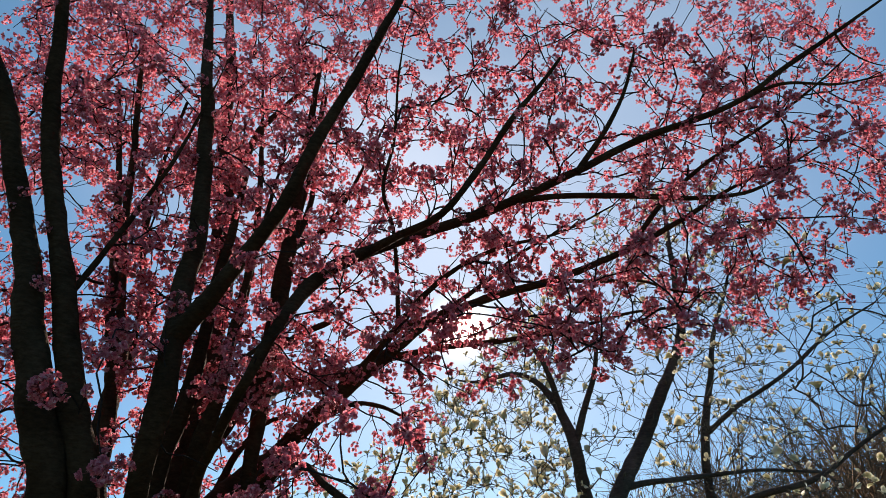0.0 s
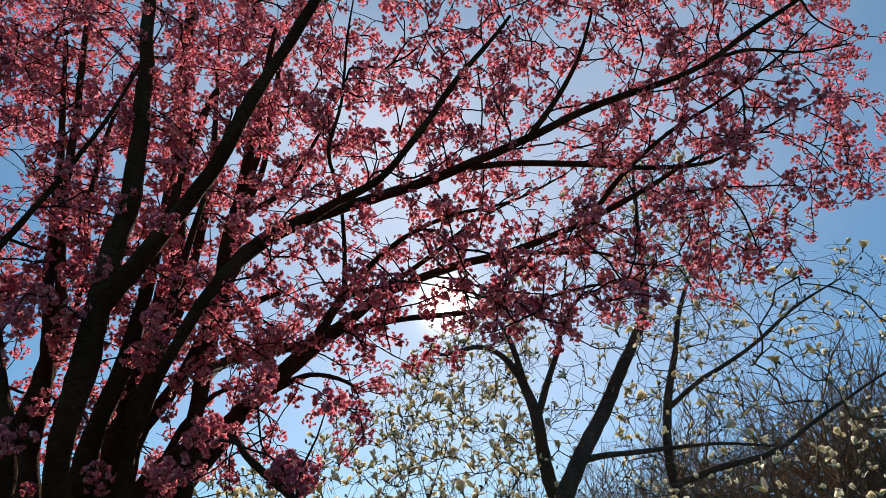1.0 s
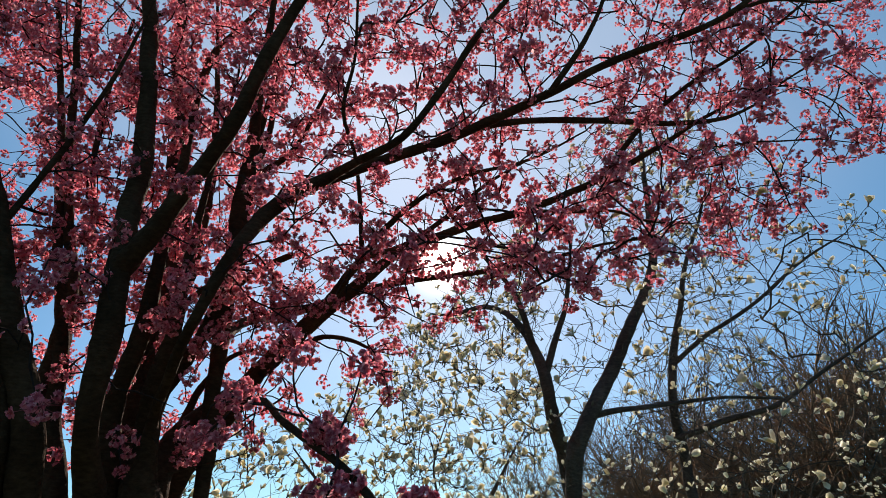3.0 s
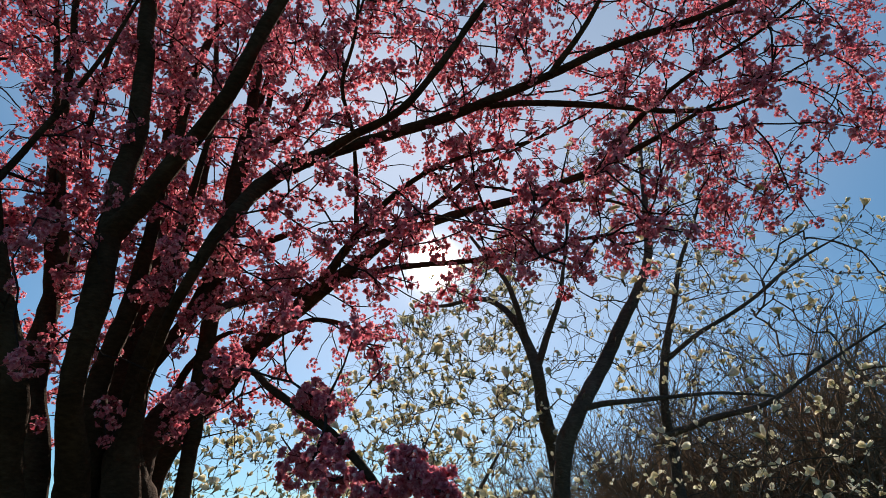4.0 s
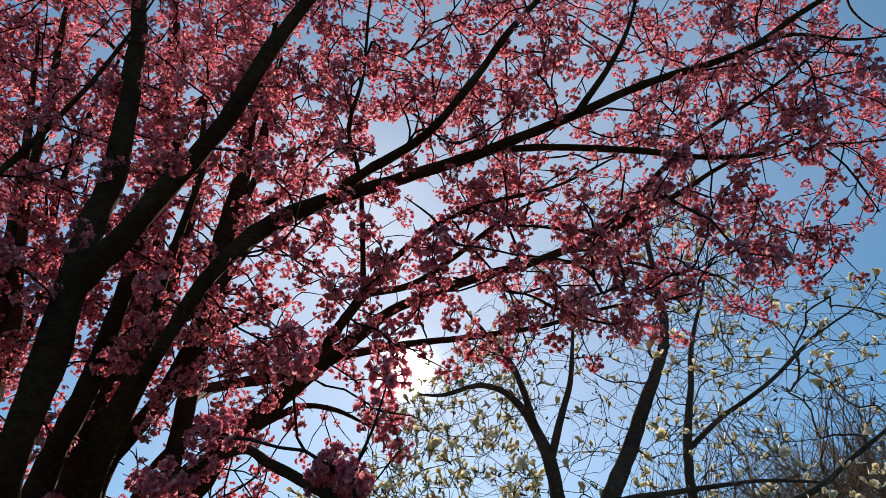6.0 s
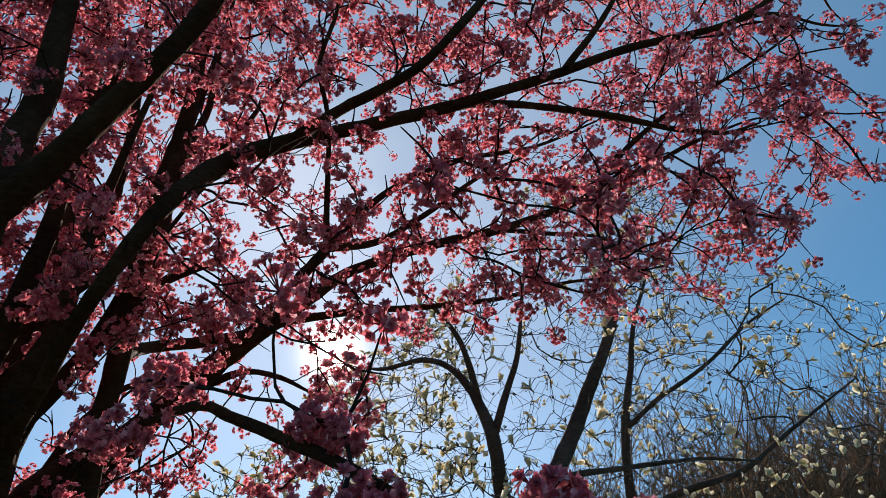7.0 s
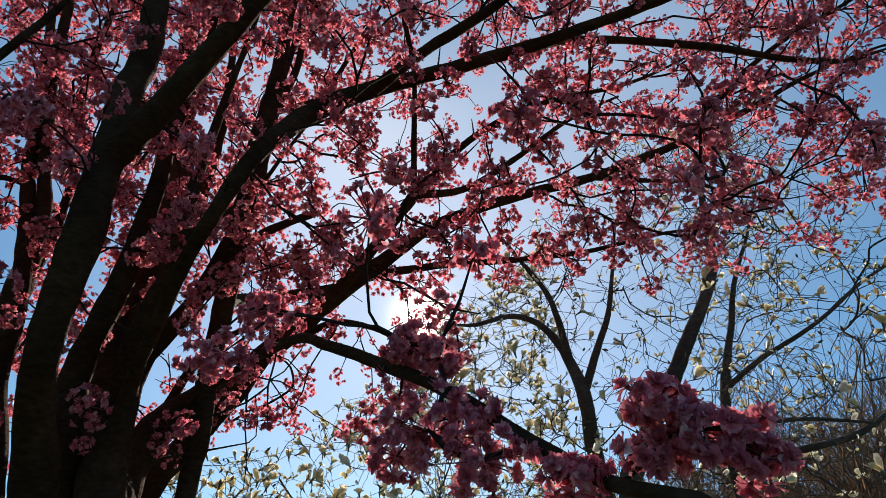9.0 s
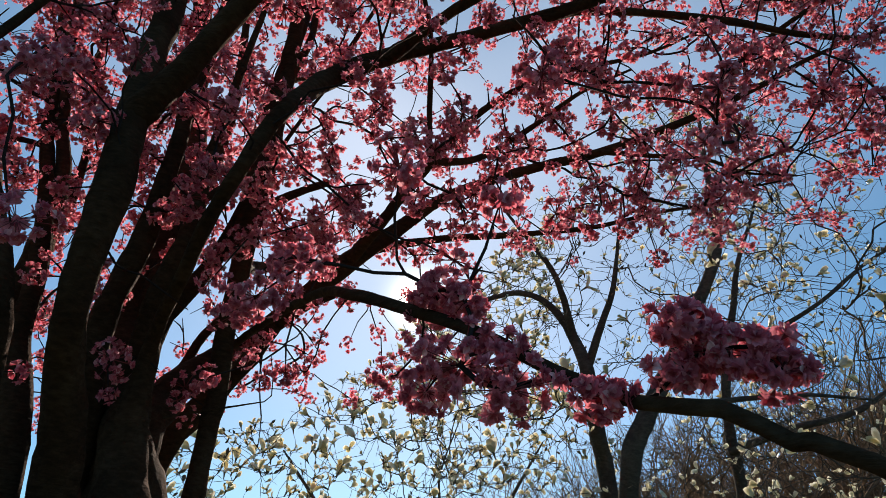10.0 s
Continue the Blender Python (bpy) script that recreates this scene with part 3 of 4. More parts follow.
cherry_limb("branch", [(1.05, 4.37, 4.00, 0.0192), (1.40, 4.37, 4.00, 0.016), (1.74, 4.37, 4.01, 0.0128), (2.00, 4.37, 3.92, 0.0096), (2.30, 4.30, 3.87, 0.0048)], 0.3, 8)
cherry_limb("branch", [(1.62, 4.11, 4.16, 0.0224), (1.87, 3.93, 4.46, 0.0176), (2.18, 3.74, 4.69, 0.0144), (2.55, 3.57, 4.88, 0.0112), (2.91, 3.39, 5.11, 0.008), (3.28, 3.36, 5.45, 0.0048)], 0.3, 8)
cherry_limb("branch", [(2.04, 2.96, 4.52, 0.0144), (2.40, 2.97, 4.71, 0.0112), (2.80, 3.02, 4.76, 0.008), (3.21, 3.08, 4.92, 0.0048)], 0.3, 8)
cherry_limb("branch", [(-1.49, 4.92, 2.23, 0.0374), (-1.27, 4.66, 2.44, 0.0234), (-0.88, 4.10, 2.49, 0.0187), (-0.45, 3.23, 2.32, 0.0164), (-0.25, 2.87, 2.17, 0.0156), (-0.09, 2.69, 2.06, 0.0152), (0.07, 2.54, 1.95, 0.0148), (0.21, 2.39, 1.82, 0.0148), (0.30, 2.21, 1.72, 0.0125), (0.37, 2.08, 1.68, 0.0125), (0.42, 2.01, 1.62, 0.0125), (0.48, 1.96, 1.59, 0.0125), (0.88, 1.87, 1.33, 0.0109)], 0.75, 10, label="low drooping branch with heavy blossom clusters")

NEAR = (
        ((0.03, 2.48, 1.85), 20, 0.088), ((0.12, 2.39, 1.78), 18, 0.08), ((-0.03, 2.62, 2.09), 14, 0.067), ((0.04, 2.56, 2.04), 10, 0.048),
        ((0.25, 2.24, 1.73), 12, 0.045), ((-0.04, 2.58, 1.82), 12, 0.064), ((0.11, 2.46, 1.89), 12, 0.056), ((0.35, 2.12, 1.82), 14, 0.048),
        ((0.40, 2.10, 1.78), 10, 0.042), ((0.43, 2.07, 1.76), 14, 0.051), ((0.34, 2.14, 1.75), 9, 0.035), ((0.45, 2.04, 1.73), 9, 0.038),
        ((-0.42, 2.80, 2.23), 16, 0.088), ((-0.50, 2.72, 2.08), 16, 0.08), ((-0.01, 2.69, 2.08), 14, 0.08), ((-0.32, 2.85, 3.01), 12, 0.064),
        ((-0.34, 2.44, 3.04), 11, 0.056), ((-0.63, 2.44, 3.03), 11, 0.056), ((-0.46, 2.91, 2.30), 10, 0.056), ((-0.61, 2.93, 2.11), 12, 0.056),
        ((-1.15, 2.48, 2.61), 12, 0.08), ((-1.03, 2.52, 2.15), 12, 0.08), ((-0.18, 3.49, 2.12), 12, 0.072), ((-0.06, 3.17, 2.13), 12, 0.072),
        ((-1.20, 2.63, 2.78), 14, 0.08), ((1.02, 4.03, 3.21), 12, 0.072), ((1.10, 4.02, 3.42), 10, 0.072), ((0.43, 4.18, 3.38), 9, 0.056),
        ((-0.47, 3.80, 3.08), 10, 0.056), ((-0.98, 4.57, 2.62), 14, 0.096), ((-1.10, 4.57, 2.56), 12, 0.08), ((2.10, 4.22, 3.82), 12, 0.08),
        ((2.70, 3.99, 3.72), 12, 0.072), ((3.32, 3.98, 4.24), 4, 0.029), ((3.21, 4.02, 4.33), 4, 0.026), ((3.47, 3.93, 4.42), 6, 0.048),
        ((3.08, 3.85, 4.42), 8, 0.056), ((3.34, 3.92, 4.51), 5, 0.04), ((2.84, 3.97, 3.99), 7, 0.056), ((2.99, 4.01, 3.91), 5, 0.045),
        ((3.05, 3.99, 3.67), 4, 0.035), ((3.38, 3.75, 4.66), 6, 0.048), ((3.53, 3.74, 4.72), 6, 0.048))

# shoots: the canopy's underside, as height over distance for each bearing from under the tree
LOW_U = (-1.4, -0.61, -0.37, -0.3, -0.2, -0.1, -0.03, 0, 0.08, 0.22, 0.32, 0.55, 0.7, 0.84, 1)
LOW_V = (0.11, 0.11, 0.13, 0.18, 0.2, 0.19, 0.28, 0.35, 0.42, 0.44, 0.43, 0.52, 0.55, 0.66, 0.82)


def cherry_goals(count):
    goals = []
    while len(goals) < count:
        u, v = rng.uniform(-1.35, -0.2 if len(goals) % 3 == 0 else 1.15), rng.uniform(0.05, 1.75)
        if v < np.interp(u, LOW_U, LOW_V) or (u > 0.3 and v < 0.85 and rng.random() > (1.4 - u) / 0.95) or (((u - 0.05) / 0.38) ** 2 + ((v - 0.55) / 0.17) ** 2 < 1 and rng.random() > 0.85) or (v > 1.3 and rng.random() > 0.75):
            continue
        d = (2.4 + 3.5 * rng.beta(1.3, 2.0)) if u < -0.2 and rng.random() < 0.85 else 1.75 + 4.1 * rng.beta(1.7, 2.0)
        if u < -0.1 and v < 0.4 and d < 3.7 and rng.random() > 0.2:
            continue
        if v > 0.9:
            d = min(d, 3.9)
        p = EYE + d * np.array((u, 1.0, v))
        if noise.noise(Vector(p * 1.2)) < -0.22:
            continue
        goals.append(p)
    return goals


near_shoots, _ = cherry_wood.grow([n[0] for n in NEAR], rng, step=0.1, reach=1.9, wander=0.009)
spurs = []
for k in rng.permutation(len(cherry_wood.at))[:420]:
    if cherry_wood.parent[k] < 0 and cherry_wood.room[k] < 0.075 and (cherry_wood.at[k][2] > 2.8 or (cherry_wood.at[k][0] > -0.6 and cherry_wood.at[k][1] > 2.7)):
        spurs.append(np.array(cherry_wood.at[k]) + rng.normal(0, 0.07, 3) + np.array((0, 0, 0.02)))
spur_shoots, _ = cherry_wood.grow(spurs, rng, step=0.05, reach=0.4, wander=0.005)
shoots, tips = cherry_wood.grow(cherry_goals(4000), rng, step=0.1, reach=1.7, wander=0.013, bend=0.28, lift=0.08)
cherry_wood.grow(cherry_goals(1500), rng, step=0.08, reach=1.2, wander=0.012, bend=0.2, lift=0.1)
wood = cherry_wood.wood(0.0042, 4, 0.27)
wood.sort(key=lambda c: -c[0])
for r, v, q in wood[:60]:
    world_part("branchlet", mesh_quads("branchlet", v, q, [TWIG_BARK]), cherry)
v, q, _ = joined([w[1:] for w in wood[60:]])
world_part("twig_crown", mesh_quads("twig_crown", v, q, [TWIG_BARK]), cherry, "fine dark twigs", "stuff")


# ---------------------------------------------------------------- the cherry's blossom
def turn_to(axis, spin):
    """A rotation that takes z to axis, after a spin about z."""
    q = Vector((0, 0, 1)).rotation_difference(Vector(axis)).to_matrix() @ Matrix.Rotation(spin, 3, "Z")
    return np.array(q)


def double_flower(r, gen, rows=((7, 0.1, 1.0), (6, 0.6, 0.9), (4, 1.15, 0.7)), frill=False, simple=False):
    """One many-petalled blossom, its face towards +z, with a dark calyx behind it; frill gives notched, crimped petals."""
    verts, quads, index = [], [], []
    across = (-1, 0, 1) if frill else (-1, 1)
    n = len(across)
    for number, lift, size in rows:
        for k in range(number):
            a = (k + gen.uniform(-0.25, 0.25)) * 2 * math.pi / number + lift
            e = lift + gen.uniform(-0.25, 0.25)
            length, wide = r * size * gen.uniform(0.75, 1.15), r * size * gen.uniform(0.55, 0.88)
            out = np.array((math.cos(a) * math.cos(e), math.sin(a) * math.cos(e), math.sin(e)))
            side = np.array((-math.sin(a), math.cos(a), gen.uniform(-0.3, 0.3)))
            up = np.cross(out, side)
            b = len(verts)
            shape = ((0.06, 0.12, 0.0), (0.55, 0.5, 0.10), (1.0, 0.34, gen.uniform(-0.05, 0.35)))
            if simple:
                shape = ((0.1, 0.3, 0.0), (0.95, 0.48, gen.uniform(0.0, 0.35)))
            for s, w, h in shape:
                for at in across:
                    s2 = s + (gen.uniform(-0.2, 0.14) if s == 1.0 else 0.0)
                    h2 = h + abs(w * at) * 0.18 + (gen.uniform(-0.12, 0.12) * s if frill else 0.0)
                    verts.append(out * length * s2 + side * wide * w * at + up * length * h2)
            for row in (0,) if simple else (0, n):
                for c in range(n - 1):
                    quads.append((b + row + c, b + row + c + 1, b + row + n + c + 1, b + row + n + c))
                    index.append(0)
    if simple:
        return np.array(verts), np.array(quads), np.array(index)
    b, sides = len(verts), 4
    for z, w in ((-0.5 * r, 0.06 * r), (0.02 * r, 0.22 * r)):
        for k in range(sides):
            a = k * 2 * math.pi / sides
            verts.append(np.array((math.cos(a) * w, math.sin(a) * w, z)))
    for k in range(sides):
        quads.append((b + k, b + (k + 1) % sides, b + sides + (k + 1) % sides, b + sides + k))
        index.append(1)
    return np.array(verts), np.array(quads), np.array(index)


NEAR_ROWS, FAR_ROWS = ((6, 0.1, 1.0), (5, 0.6, 0.9), (3, 1.15, 0.7)), ((6, 0.2, 1.0), (4, 0.85, 0.8))


def cluster_pieces(gen, flowers, spread):
    """Places for the flowers of one cluster: (middle, axis, radius)."""
    out = []
    for k in range(flowers):
        z = 1 - 2 * (k + 0.5) / flowers
        a = k * 2.39996 + gen.uniform(-0.4, 0.4)
        axis = np.array((math.sqrt(1 - z * z) * math.cos(a), math.sqrt(1 - z * z) * math.sin(a), z)) + gen.normal(0, 0.25, 3)
        axis /= np.linalg.norm(axis)
        out.append((axis * spread * gen.uniform(0.75, 1.15) * np.array((1.15, 1.0, 0.85)), axis, gen.uniform(0.0145, 0.0195)))
    return out


def cluster(gen, flowers, spread, simple=False):
    pieces = []
    for middle, axis, r in cluster_pieces(gen, flowers, spread):
        v, q, i = double_flower(r, gen, FAR_ROWS if simple else NEAR_ROWS, simple=simple)
        pieces.append((v @ turn_to(axis, gen.uniform(0, 6.3)).T + middle, q, i))
        if not simple:
            v, q = tube(np.array([np.zeros(3), middle - axis * r * 0.5]), (0.002, 0.0016), 3)
            pieces.append((v, q, np.ones(len(q), int)))
    return joined(pieces)


gen = np.random.default_rng(11)
SIZES = ((13, 0.038), (15, 0.041), (16, 0.043), (18, 0.046), (20, 0.049), (23, 0.054), (7, 0.025), (10, 0.032))
KINDS = [cluster(gen, *s) for s in SIZES]
FAR_KINDS = [cluster(gen, *s, True) for s in SIZES]
KIND_MESHES = [mesh_quads("blossom_spray", *k[:2], [PINK, CALYX], k[2], smooth=False) for k in KINDS]

spots = [(np.array(cherry_wood.at[ids[-1]]), rng.uniform(0.5, 0.9)) for ids in spur_shoots]
for ids in shoots:
    last = ids[-1]
    spots.append((np.array(cherry_wood.at[last]), rng.uniform(0.95, 1.4)))
    for k in ids[1:-1]:
        if rng.random() < 0.2:
            spots.append((np.array(cherry_wood.at[k]) + rng.normal(0, 0.02, 3), rng.uniform(0.75, 1.2)))
spots = [(p, s) for p, s in spots if np.linalg.norm(p - np.array((0.1, 0.8, 1.6))) > 1.3]
spots.sort(key=lambda c: np.linalg.norm(c[0] - EYE))
rest = []
for n, (p, s) in enumerate(spots):
    k = int(rng.integers(0, 8))
    m = Euler(rng.uniform(0, 6.28, 3)).to_matrix()
    if n < 300:
        ob = world_part("blossom_spray", KIND_MESHES[k], cherry)
        ob.matrix_basis = Matrix.LocRotScale(Vector(p), m.to_quaternion(), (s, s, s))
    else:
        v, q, i = (KINDS if n < 700 else FAR_KINDS)[k]
        rest.append(((v * s) @ np.array(m).T + p, q, i))
v, q, i = joined(rest)
world_part("blossom", mesh_quads("blossom", v, q, [PINK, CALYX], i, smooth=False), cherry, "deep pink double blossom all over the crown", "stuff")


def near_cluster(at, flowers, spread, scale=1.0):
    """A cluster close by: every blossom is a part of its own."""
    holder = new("blossom_spray")
    holder.parent = cherry
    holder.matrix_parent_inverse = Matrix.Translation(-cherry.location)
    holder.location, holder.scale = at, (scale, scale, scale)
    stalks = []
    for middle, axis, r in cluster_pieces(gen, int(flowers * 1.6), spread):
        middle = middle * gen.uniform(0.5, 1.12)
        r *= 1.2
        ob = part("flower", NEAR_FLOWERS[int(gen.integers(0, 4))], holder)
        f = r / 0.02
        ob.matrix_basis = Matrix.LocRotScale(Vector(middle), Matrix(turn_to(axis, gen.uniform(0, 6.3)).tolist()).to_quaternion(), (f, f, f))
        stalks.append(tube(np.array([middle * 0.2, middle * 0.6 - axis * r * 0.2, middle - axis * r * 0.5]), (0.0014, 0.0012, 0.0012), 4))
    v, q, _ = joined(stalks)
    part("stalk", mesh_quads("stalk", v, q, [CALYX]), holder)


NEAR_FLOWERS = [mesh_quads("flower", *f[:2], [PINK, CALYX], f[2], smooth=False)
                for f in (double_flower(0.02, gen, ((7, -0.1, 1.0), (7, 0.4, 0.95), (6, 0.85, 0.8), (4, 1.2, 0.55)), True) for _ in range(4))]
for at, flowers, spread in NEAR:
    near_cluster(at, flowers, spread)

# ---------------------------------------------------------------- magnolias behind
mrng = np.random.default_rng(23)


def tepal_flower(gen, opening, full):
    """A magnolia flower: nine cupped tepals on a short stalk, upright."""
    pieces = []
    for k in range(9):
        inner, size = k % 3, full * gen.uniform(0.75, 1.12)
        a = k * 2.094 + inner * 0.7 + gen.uniform(-0.15, 0.15)
        e0 = math.radians(82 - inner * 6) - opening * 0.25
        bend = opening * gen.uniform(0.6, 1.4)
        rows, at, e = [], np.array((0.0, 0.0)), e0
        for s in range(4):
            rows.append(at.copy())
            e = e0 - bend * (s / 3.0) * (1.0 - 0.2 * inner) + (0.5 * (1 - opening) if s > 1 else 0.0)
            at = at + size * 0.33 * np.array((math.cos(e), math.sin(e)))
        verts = []
        for (x, z), w in zip(rows, (0.12, 0.25, 0.29, 0.16)):
            for side in (-1, 0, 1):
                xx = x + size * 0.05 + (0.0 if side else 0.12 * w * size)
                y = side * w * size
                verts.append((xx * math.cos(a) - y * math.sin(a), xx * math.sin(a) + y * math.cos(a), z))
        quads = [(r * 3 + c, r * 3 + c + 1, r * 3 + c + 4, r * 3 + c + 3) for r in range(3) for c in range(2)]
        pieces.append((np.array(verts), np.array(quads)))
    v, q = tube(np.array([(0, 0, -0.045), (0, 0, -0.015), (0, 0, 0.01)]), (0.004, 0.007, 0.01), 6)
    pieces.append((v, q, np.ones(len(q), int)))
    return joined(pieces)


def winter_bud():
    v, q = tube(np.array([(0, 0, 0.0), (0, 0, 0.01), (0, 0, 0.022), (0, 0, 0.036), (0, 0, 0.046)]), (0.004, 0.009, 0.011, 0.006, 0.001), 7)
    return mesh_quads("bud", v, q, [BUD])


FLOWER_SHAPES = [tepal_flower(mrng, o, s) for o, s in ((0.3, 0.07), (0.55, 0.08), (0.8, 0.085), (1.1, 0.085), (1.4, 0.085), (1.9, 0.08), (0.15, 0.06))]
FLOWERS = [mesh_quads("flower", *f[:2], [CREAM, BUD], f[2]) for f in FLOWER_SHAPES]
BUD_MESH = winter_bud()


def magnolia(at, label, limbs, goals, flowers, seed, size=1.0):
    gen = np.random.default_rng(seed)
    tree = thing("magnolia_tree", at, label, "tree", "magnolias behind the cherry")
    wood = Skeleton()
    for name, points, first in limbs:
        me, line, radii = limb_mesh(name, points, MAGNOLIA_BARK, 10, 0.18, 0.07)
        wood.add_limb(line, radii, first)
        world_part(name, me, tree)
    shoots, tips = wood.grow(goals, gen, step=0.07, reach=1.0, wander=0.005, lift=0.03, bend=0.12)
    chains = sorted(wood.wood(0.003, 3, 0.2), key=lambda c: -c[0])
    for r, v, q in chains[:25]:
        world_part("branch", mesh_quads("branch", v, q, [MAGNOLIA_BARK]), tree)
    v, q, _ = joined([c[1:] for c in chains[25:]])
    world_part("twig_crown", mesh_quads("twig_crown", v, q, [MAGNOLIA_BARK]), tree, "thin leafless twigs", "stuff")
    made, buds, more = 0, [], []
    for ids in shoots:
        for k in (ids[-1], *(j for j in ids[1:-1] if gen.random() < 0.3)):
            p, w = Vector(wood.at[k]), Vector(wood.way[k])
            axis = (w * (0.8 if k == ids[-1] else 0.2) + Vector((gen.normal(0, 0.35), gen.normal(0, 0.35), 0.9))).normalized()
            s = size * gen.uniform(0.5, 0.95) * (1.4 if gen.random() < 0.12 else 1.0)
            if gen.random() < flowers:
                f = int(gen.integers(0, 7))
                p = p + axis * 0.03 * s
                if made >= 290:
                    v, q, i = FLOWER_SHAPES[f]
                    more.append(((v * s) @ turn_to(axis, gen.uniform(0, 6.3)).T + np.array(p), q, i))
                    continue
                ob = world_part("flower", FLOWERS[f], tree)
                made += 1
            elif len(buds) < 250:
                ob = world_part("bud", BUD_MESH, tree)
                buds.append(ob)
            else:
                continue
            ob.matrix_basis = Matrix.LocRotScale(p, Matrix(turn_to(axis, gen.uniform(0, 6.3)).tolist()).to_quaternion(), (s, s, s))
    if more:
        v, q, i = joined(more)
        world_part("blossom", mesh_quads("blossom", v, q, [CREAM, BUD], i), tree, "further cream flowers", "stuff")
    return tree


MAG_U = (-0.45, -0.23, 0.0, 0.13, 0.28, 0.4, 0.57, 0.68, 0.81, 1.1, 1.6)
MAG_V = (0.15, 0.21, 0.43, 0.57, 0.73, 0.86, 0.88, 0.79, 0.68, 0.56, 0.45)


def magnolia_goals(count, u0, u1, d0, d1, low, top):
    out = []
    while len(out) < count:
        u, v = mrng.uniform(u0, u1), mrng.uniform(low, 0.95)
        if v > np.interp(u, MAG_U, MAG_V) * top:
            continue
        out.append(EYE + mrng.uniform(d0, d1) * np.array((u, 1.0, v)))
    return out


magnolia((1.92, 7.3, 0), "slender magnolia with cream goblet flowers on bare twigs", (
    ("trunk", [(1.92, 7.64, -0.05, 0.128), (1.92, 7.28, 0.94, 0.096), (1.78, 7.08, 2.37, 0.08), (1.61, 6.83, 2.79, 0.072), (1.54, 6.68, 3.21, 0.064), (1.44, 6.70, 3.60, 0.0496), (1.22, 6.78, 3.97, 0.0352), (0.95, 6.92, 4.15, 0.0288), (0.57, 7.17, 4.14, 0.0208), (0.30, 7.32, 4.20, 0.0096)], 0.4),
    ("limb", [(1.53, 6.68, 3.29, 0.0448), (1.66, 6.56, 3.66, 0.0352), (1.77, 6.45, 4.00, 0.0272), (1.81, 6.34, 4.35, 0.0192), (1.90, 6.29, 4.96, 0.0096)], 0.2),
    ("limb", [(1.44, 6.70, 3.60, 0.0416), (1.31, 6.54, 3.95, 0.032), (1.18, 6.44, 4.20, 0.0256), (0.95, 6.34, 4.44, 0.0208), (0.70, 6.31, 4.76, 0.0112)], 0.2),
    ("stem", [(1.92, 7.48, -0.05, 0.128), (1.68, 6.63, 1.04, 0.0928), (1.63, 6.05, 2.26, 0.08), (1.74, 5.85, 2.66, 0.0736), (2.02, 5.89, 3.14, 0.0656), (2.30, 5.84, 3.68, 0.0544), (2.52, 5.79, 4.20, 0.0448), (2.58, 5.82, 4.80, 0.0336), (2.61, 5.85, 5.39, 0.024), (2.67, 5.87, 6.10, 0.0112)], 0.4),
    ("limb", [(1.79, 5.85, 2.72, 0.0324), (2.03, 5.80, 2.77, 0.0252), (2.40, 5.75, 2.81, 0.0202), (2.97, 5.70, 2.87, 0.0144), (3.44, 5.65, 2.85, 0.0094)], 0.3)),
    magnolia_goals(2500, -0.05, 0.62, 4.9, 7.2, 0.08, 1.0), 0.19, 5)
magnolia((3.2, 7.3, 0), "many-branched magnolia with open cream flowers and downy buds", (
    ("trunk", [(3.20, 7.48, -0.05, 0.096), (3.17, 7.27, 1.10, 0.072), (3.08, 7.15, 2.43, 0.0576), (2.96, 6.95, 2.97, 0.0512), (3.00, 6.90, 3.48, 0.0448), (3.16, 6.85, 4.08, 0.0352), (3.29, 6.80, 4.63, 0.0272), (3.54, 6.75, 5.22, 0.016), (3.78, 6.69, 5.92, 0.0064)], 0.35),
    ("limb", [(3.00, 6.90, 3.48, 0.032), (3.40, 6.71, 3.79, 0.0256), (3.91, 6.61, 4.10, 0.0208), (4.46, 6.49, 4.55, 0.016), (5.06, 6.46, 4.91, 0.008)], 0.2),
    ("limb", [(2.99, 7.05, 2.70, 0.0384), (3.23, 6.48, 2.79, 0.032), (3.65, 6.15, 2.90, 0.0256), (4.16, 5.96, 3.24, 0.0176), (4.81, 5.76, 3.65, 0.008)], 0.2)),
    magnolia_goals(2600, 0.4, 1.35, 4.2, 7.0, 0.06, 1.0), 0.2, 6)
magnolia((0.16, 10.1, 0), "young magnolia with sparse thin twigs and pale yellow flowers", (
    ("trunk", [(0.16, 10.1, -0.05, 0.07), (0.3, 10.0, 0.9, 0.045), (0.22, 9.9, 1.5, 0.03), (0.42, 9.8, 2.1, 0.02), (0.35, 9.6, 2.7, 0.014), (0.6, 9.5, 3.5, 0.006)], 0.3),
    ("stem", [(0.1, 10.1, 0.3, 0.06), (-0.5, 9.9, 1.4, 0.04), (-1.2, 9.7, 2.3, 0.024), (-1.7, 9.5, 2.9, 0.01)], 0.3),
    ("stem", [(0.2, 10.1, 0.4, 0.06), (0.8, 9.9, 1.6, 0.04), (1.3, 9.7, 2.5, 0.024), (1.7, 9.5, 3.2, 0.01)], 0.3)),
    magnolia_goals(1900, -0.5, 0.2, 6.8, 9.8, 0.03, 0.9), 0.42, 9, 1.45)


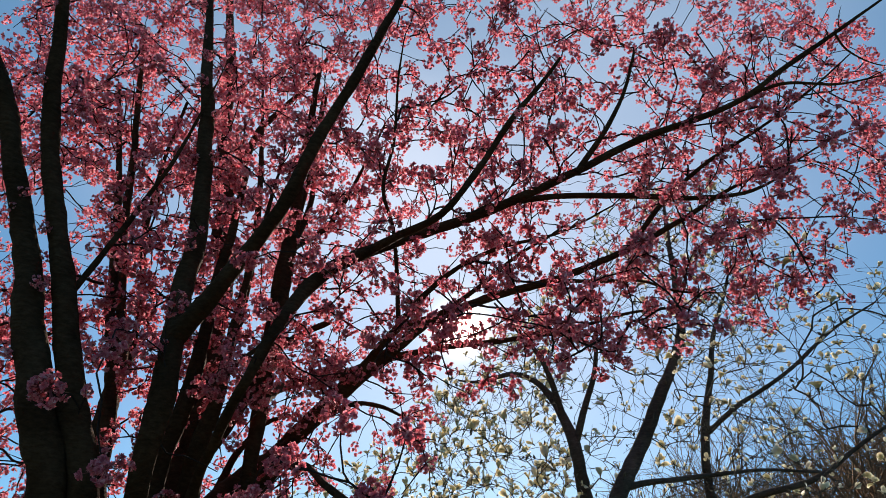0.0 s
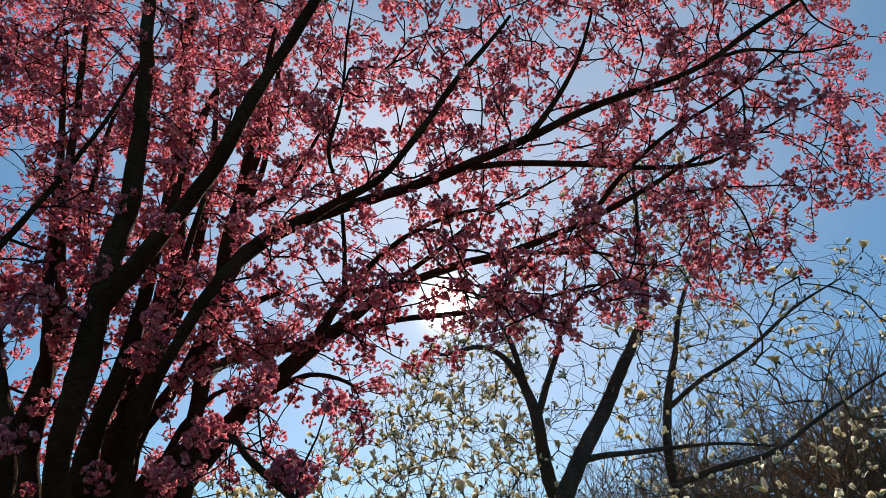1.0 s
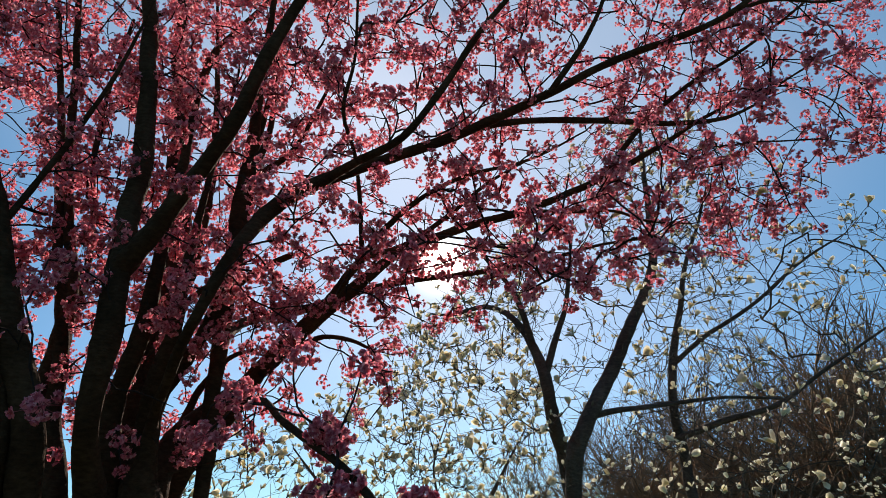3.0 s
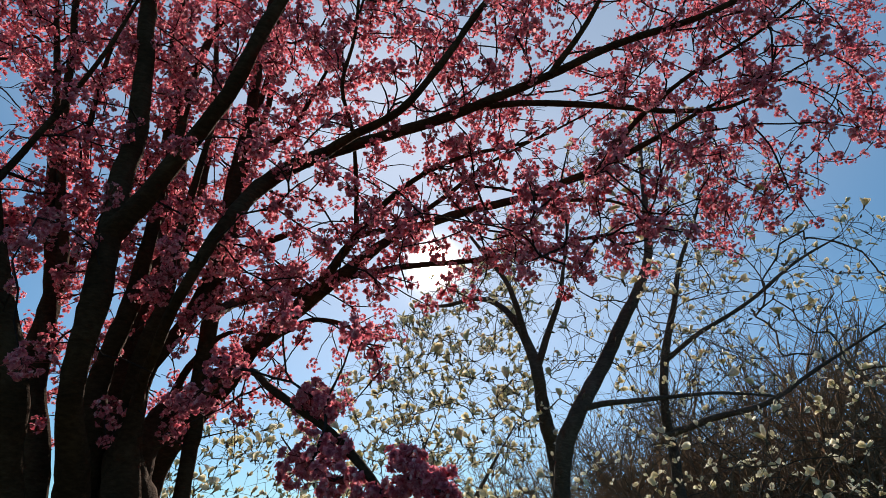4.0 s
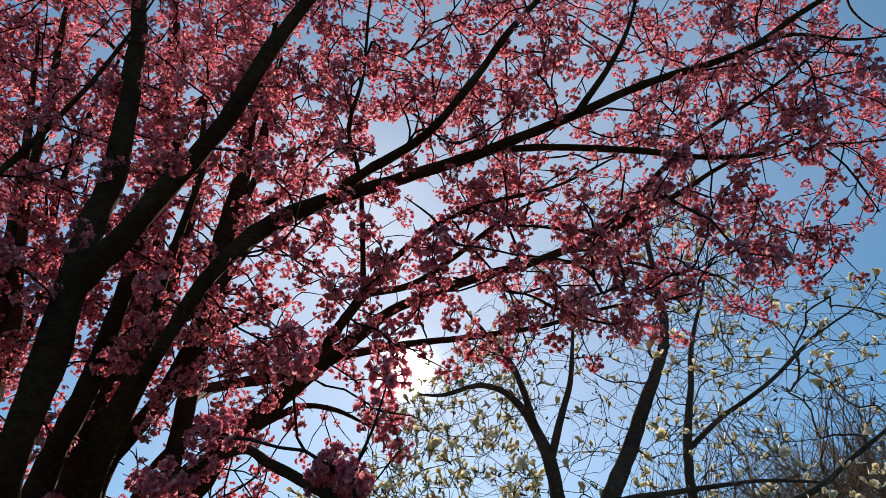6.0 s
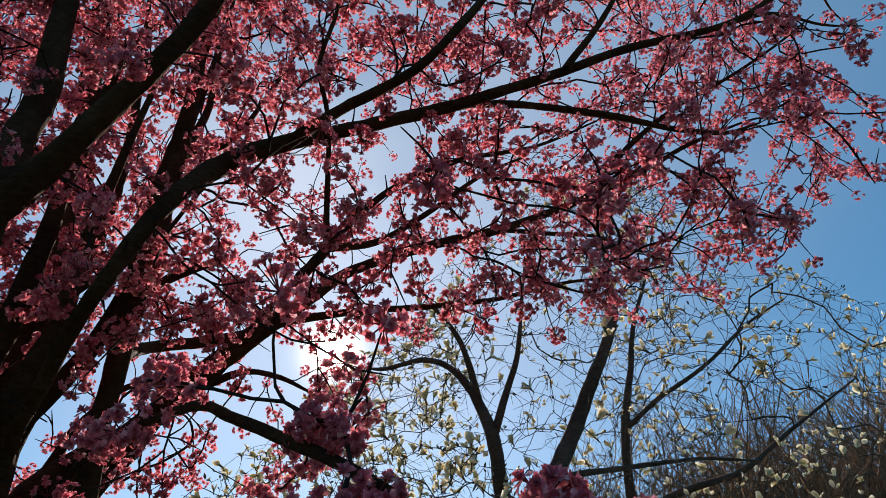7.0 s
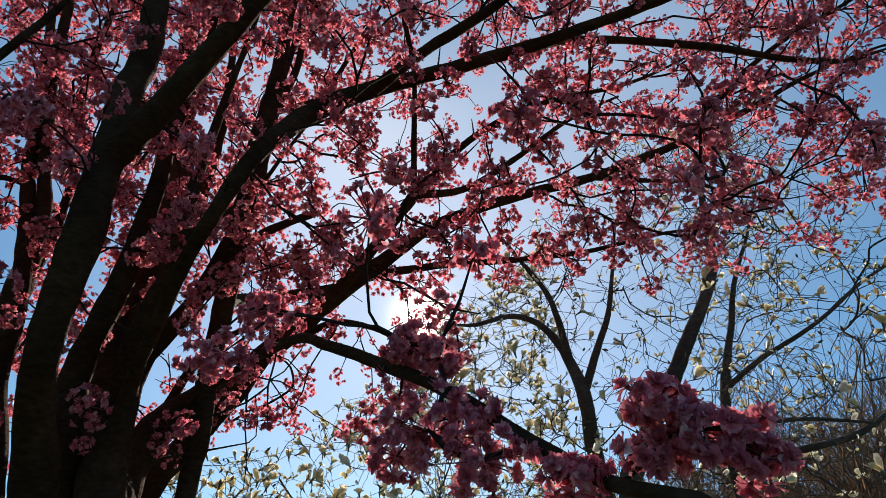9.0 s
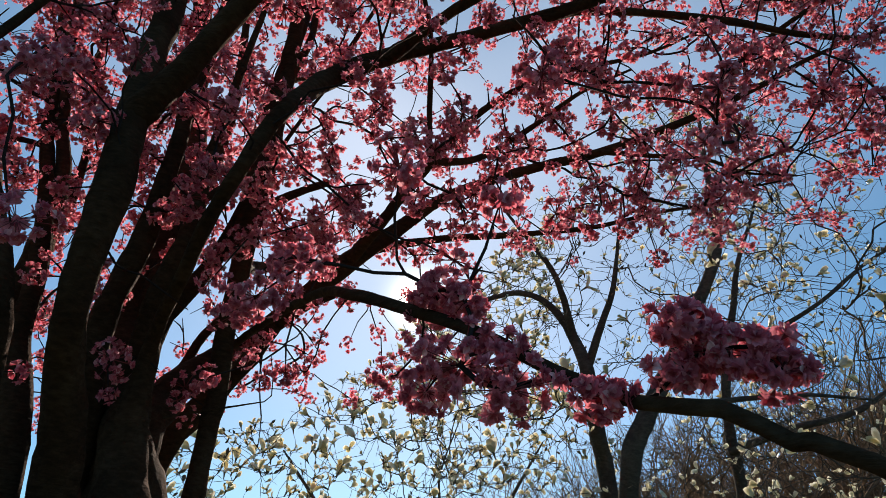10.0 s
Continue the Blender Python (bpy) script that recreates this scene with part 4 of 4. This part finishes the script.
# ---------------------------------------------------------------- bare thicket and woods beyond
def bare_tree(at, height, spread, seed, stems=5, label=""):
    """A leafless many-stemmed shrub or small tree of fine upswept twigs."""
    gen = np.random.default_rng(seed)
    tree = thing("bare_shrub", at, label, "shrub", "leafless thicket at the edge of the lawn")
    fine = []

    def shoot(p, d, length, r, level):
        n = (4, 4, 2, 2, 1)[level]
        line, q = [p], p
        for _ in range(n):
            d = d + gen.normal(0, 0.16, 3) + np.array((0, 0, 0.05))
            d /= np.linalg.norm(d)
            q = q + d * length / n
            line.append(q)
        v, f = tube(np.array(line), np.linspace(r, r * 0.6, n + 1), 3 if level else 6)
        (fine if level else coarse).append((v, f))
        if level >= 4:
            return
        for k in range(3):
            j = int(gen.integers(1, n + 1)) if k else n
            e = d + gen.normal(0, 0.5, 3) + np.array((0, 0, 0.06))
            e /= np.linalg.norm(e)
            shoot(line[j], e, length * gen.uniform(0.55, 0.8), r * 0.55, level + 1)

    for s in range(stems):
        coarse = []
        a = gen.uniform(0, 6.28)
        lean = np.array((math.cos(a) * spread, math.sin(a) * spread, 1.0))
        shoot(np.array((math.cos(a) * 0.25, math.sin(a) * 0.25, -0.05)), lean / np.linalg.norm(lean), height * gen.uniform(0.32, 0.42), 0.011 * height, 0)
        part("stem", mesh_quads("stem", *coarse[0], [THICKET_BARK]), tree)
    v, f, _ = joined(fine)
    part("twig_crown", mesh_quads("twig_crown", v, f, [THICKET_BARK]), tree, "dense fine bare twigs", "stuff")
    return tree


SHRUB = "leafless brown shrub of dense fine twigs"
shrubs = [bare_tree((7.0, 13.4, 0), 5.0, 0.5, 41, 6, SHRUB), bare_tree((10.3, 14.5, 0), 6.8, 0.45, 42, 6, SHRUB), bare_tree((14.2, 15.4, 0), 8.2, 0.45, 43, 7, SHRUB)]
TALL = [max(v.co.z for o in tree.children for v in o.data.vertices) for tree in shrubs]
trng = np.random.default_rng(3)


def thicket_shrub(k, d, u, top):
    """A copy of one of the shrubs at distance d on bearing u, scaled to the height top."""
    s = top / TALL[k % 3]
    copy_thing(shrubs[k % 3], pose(EYE[0] + d * u, EYE[1] + d, 0, 0, 0, trng.uniform(0, 360))).scale = (s, s, s)


for k in range(40):
    d, u = trng.uniform(10.5, 21), 0.22 + 1.5 * trng.random() ** 1.25
    rise = np.interp(u, (0.2, 0.28, 0.44, 0.57, 0.7, 0.85, 1.05, 1.2, 1.9), (0.15, 0.2, 0.31, 0.36, 0.42, 0.46, 0.5, 0.6, 0.55))
    thicket_shrub(k, d, u, 1.63 + d * rise * trng.uniform(0.75, 1.05))
for k in range(14):
    d = trng.uniform(10.5, 15)
    thicket_shrub(k, d, trng.uniform(0.1, 0.6), 1.63 + d * trng.uniform(0.12, 0.22))
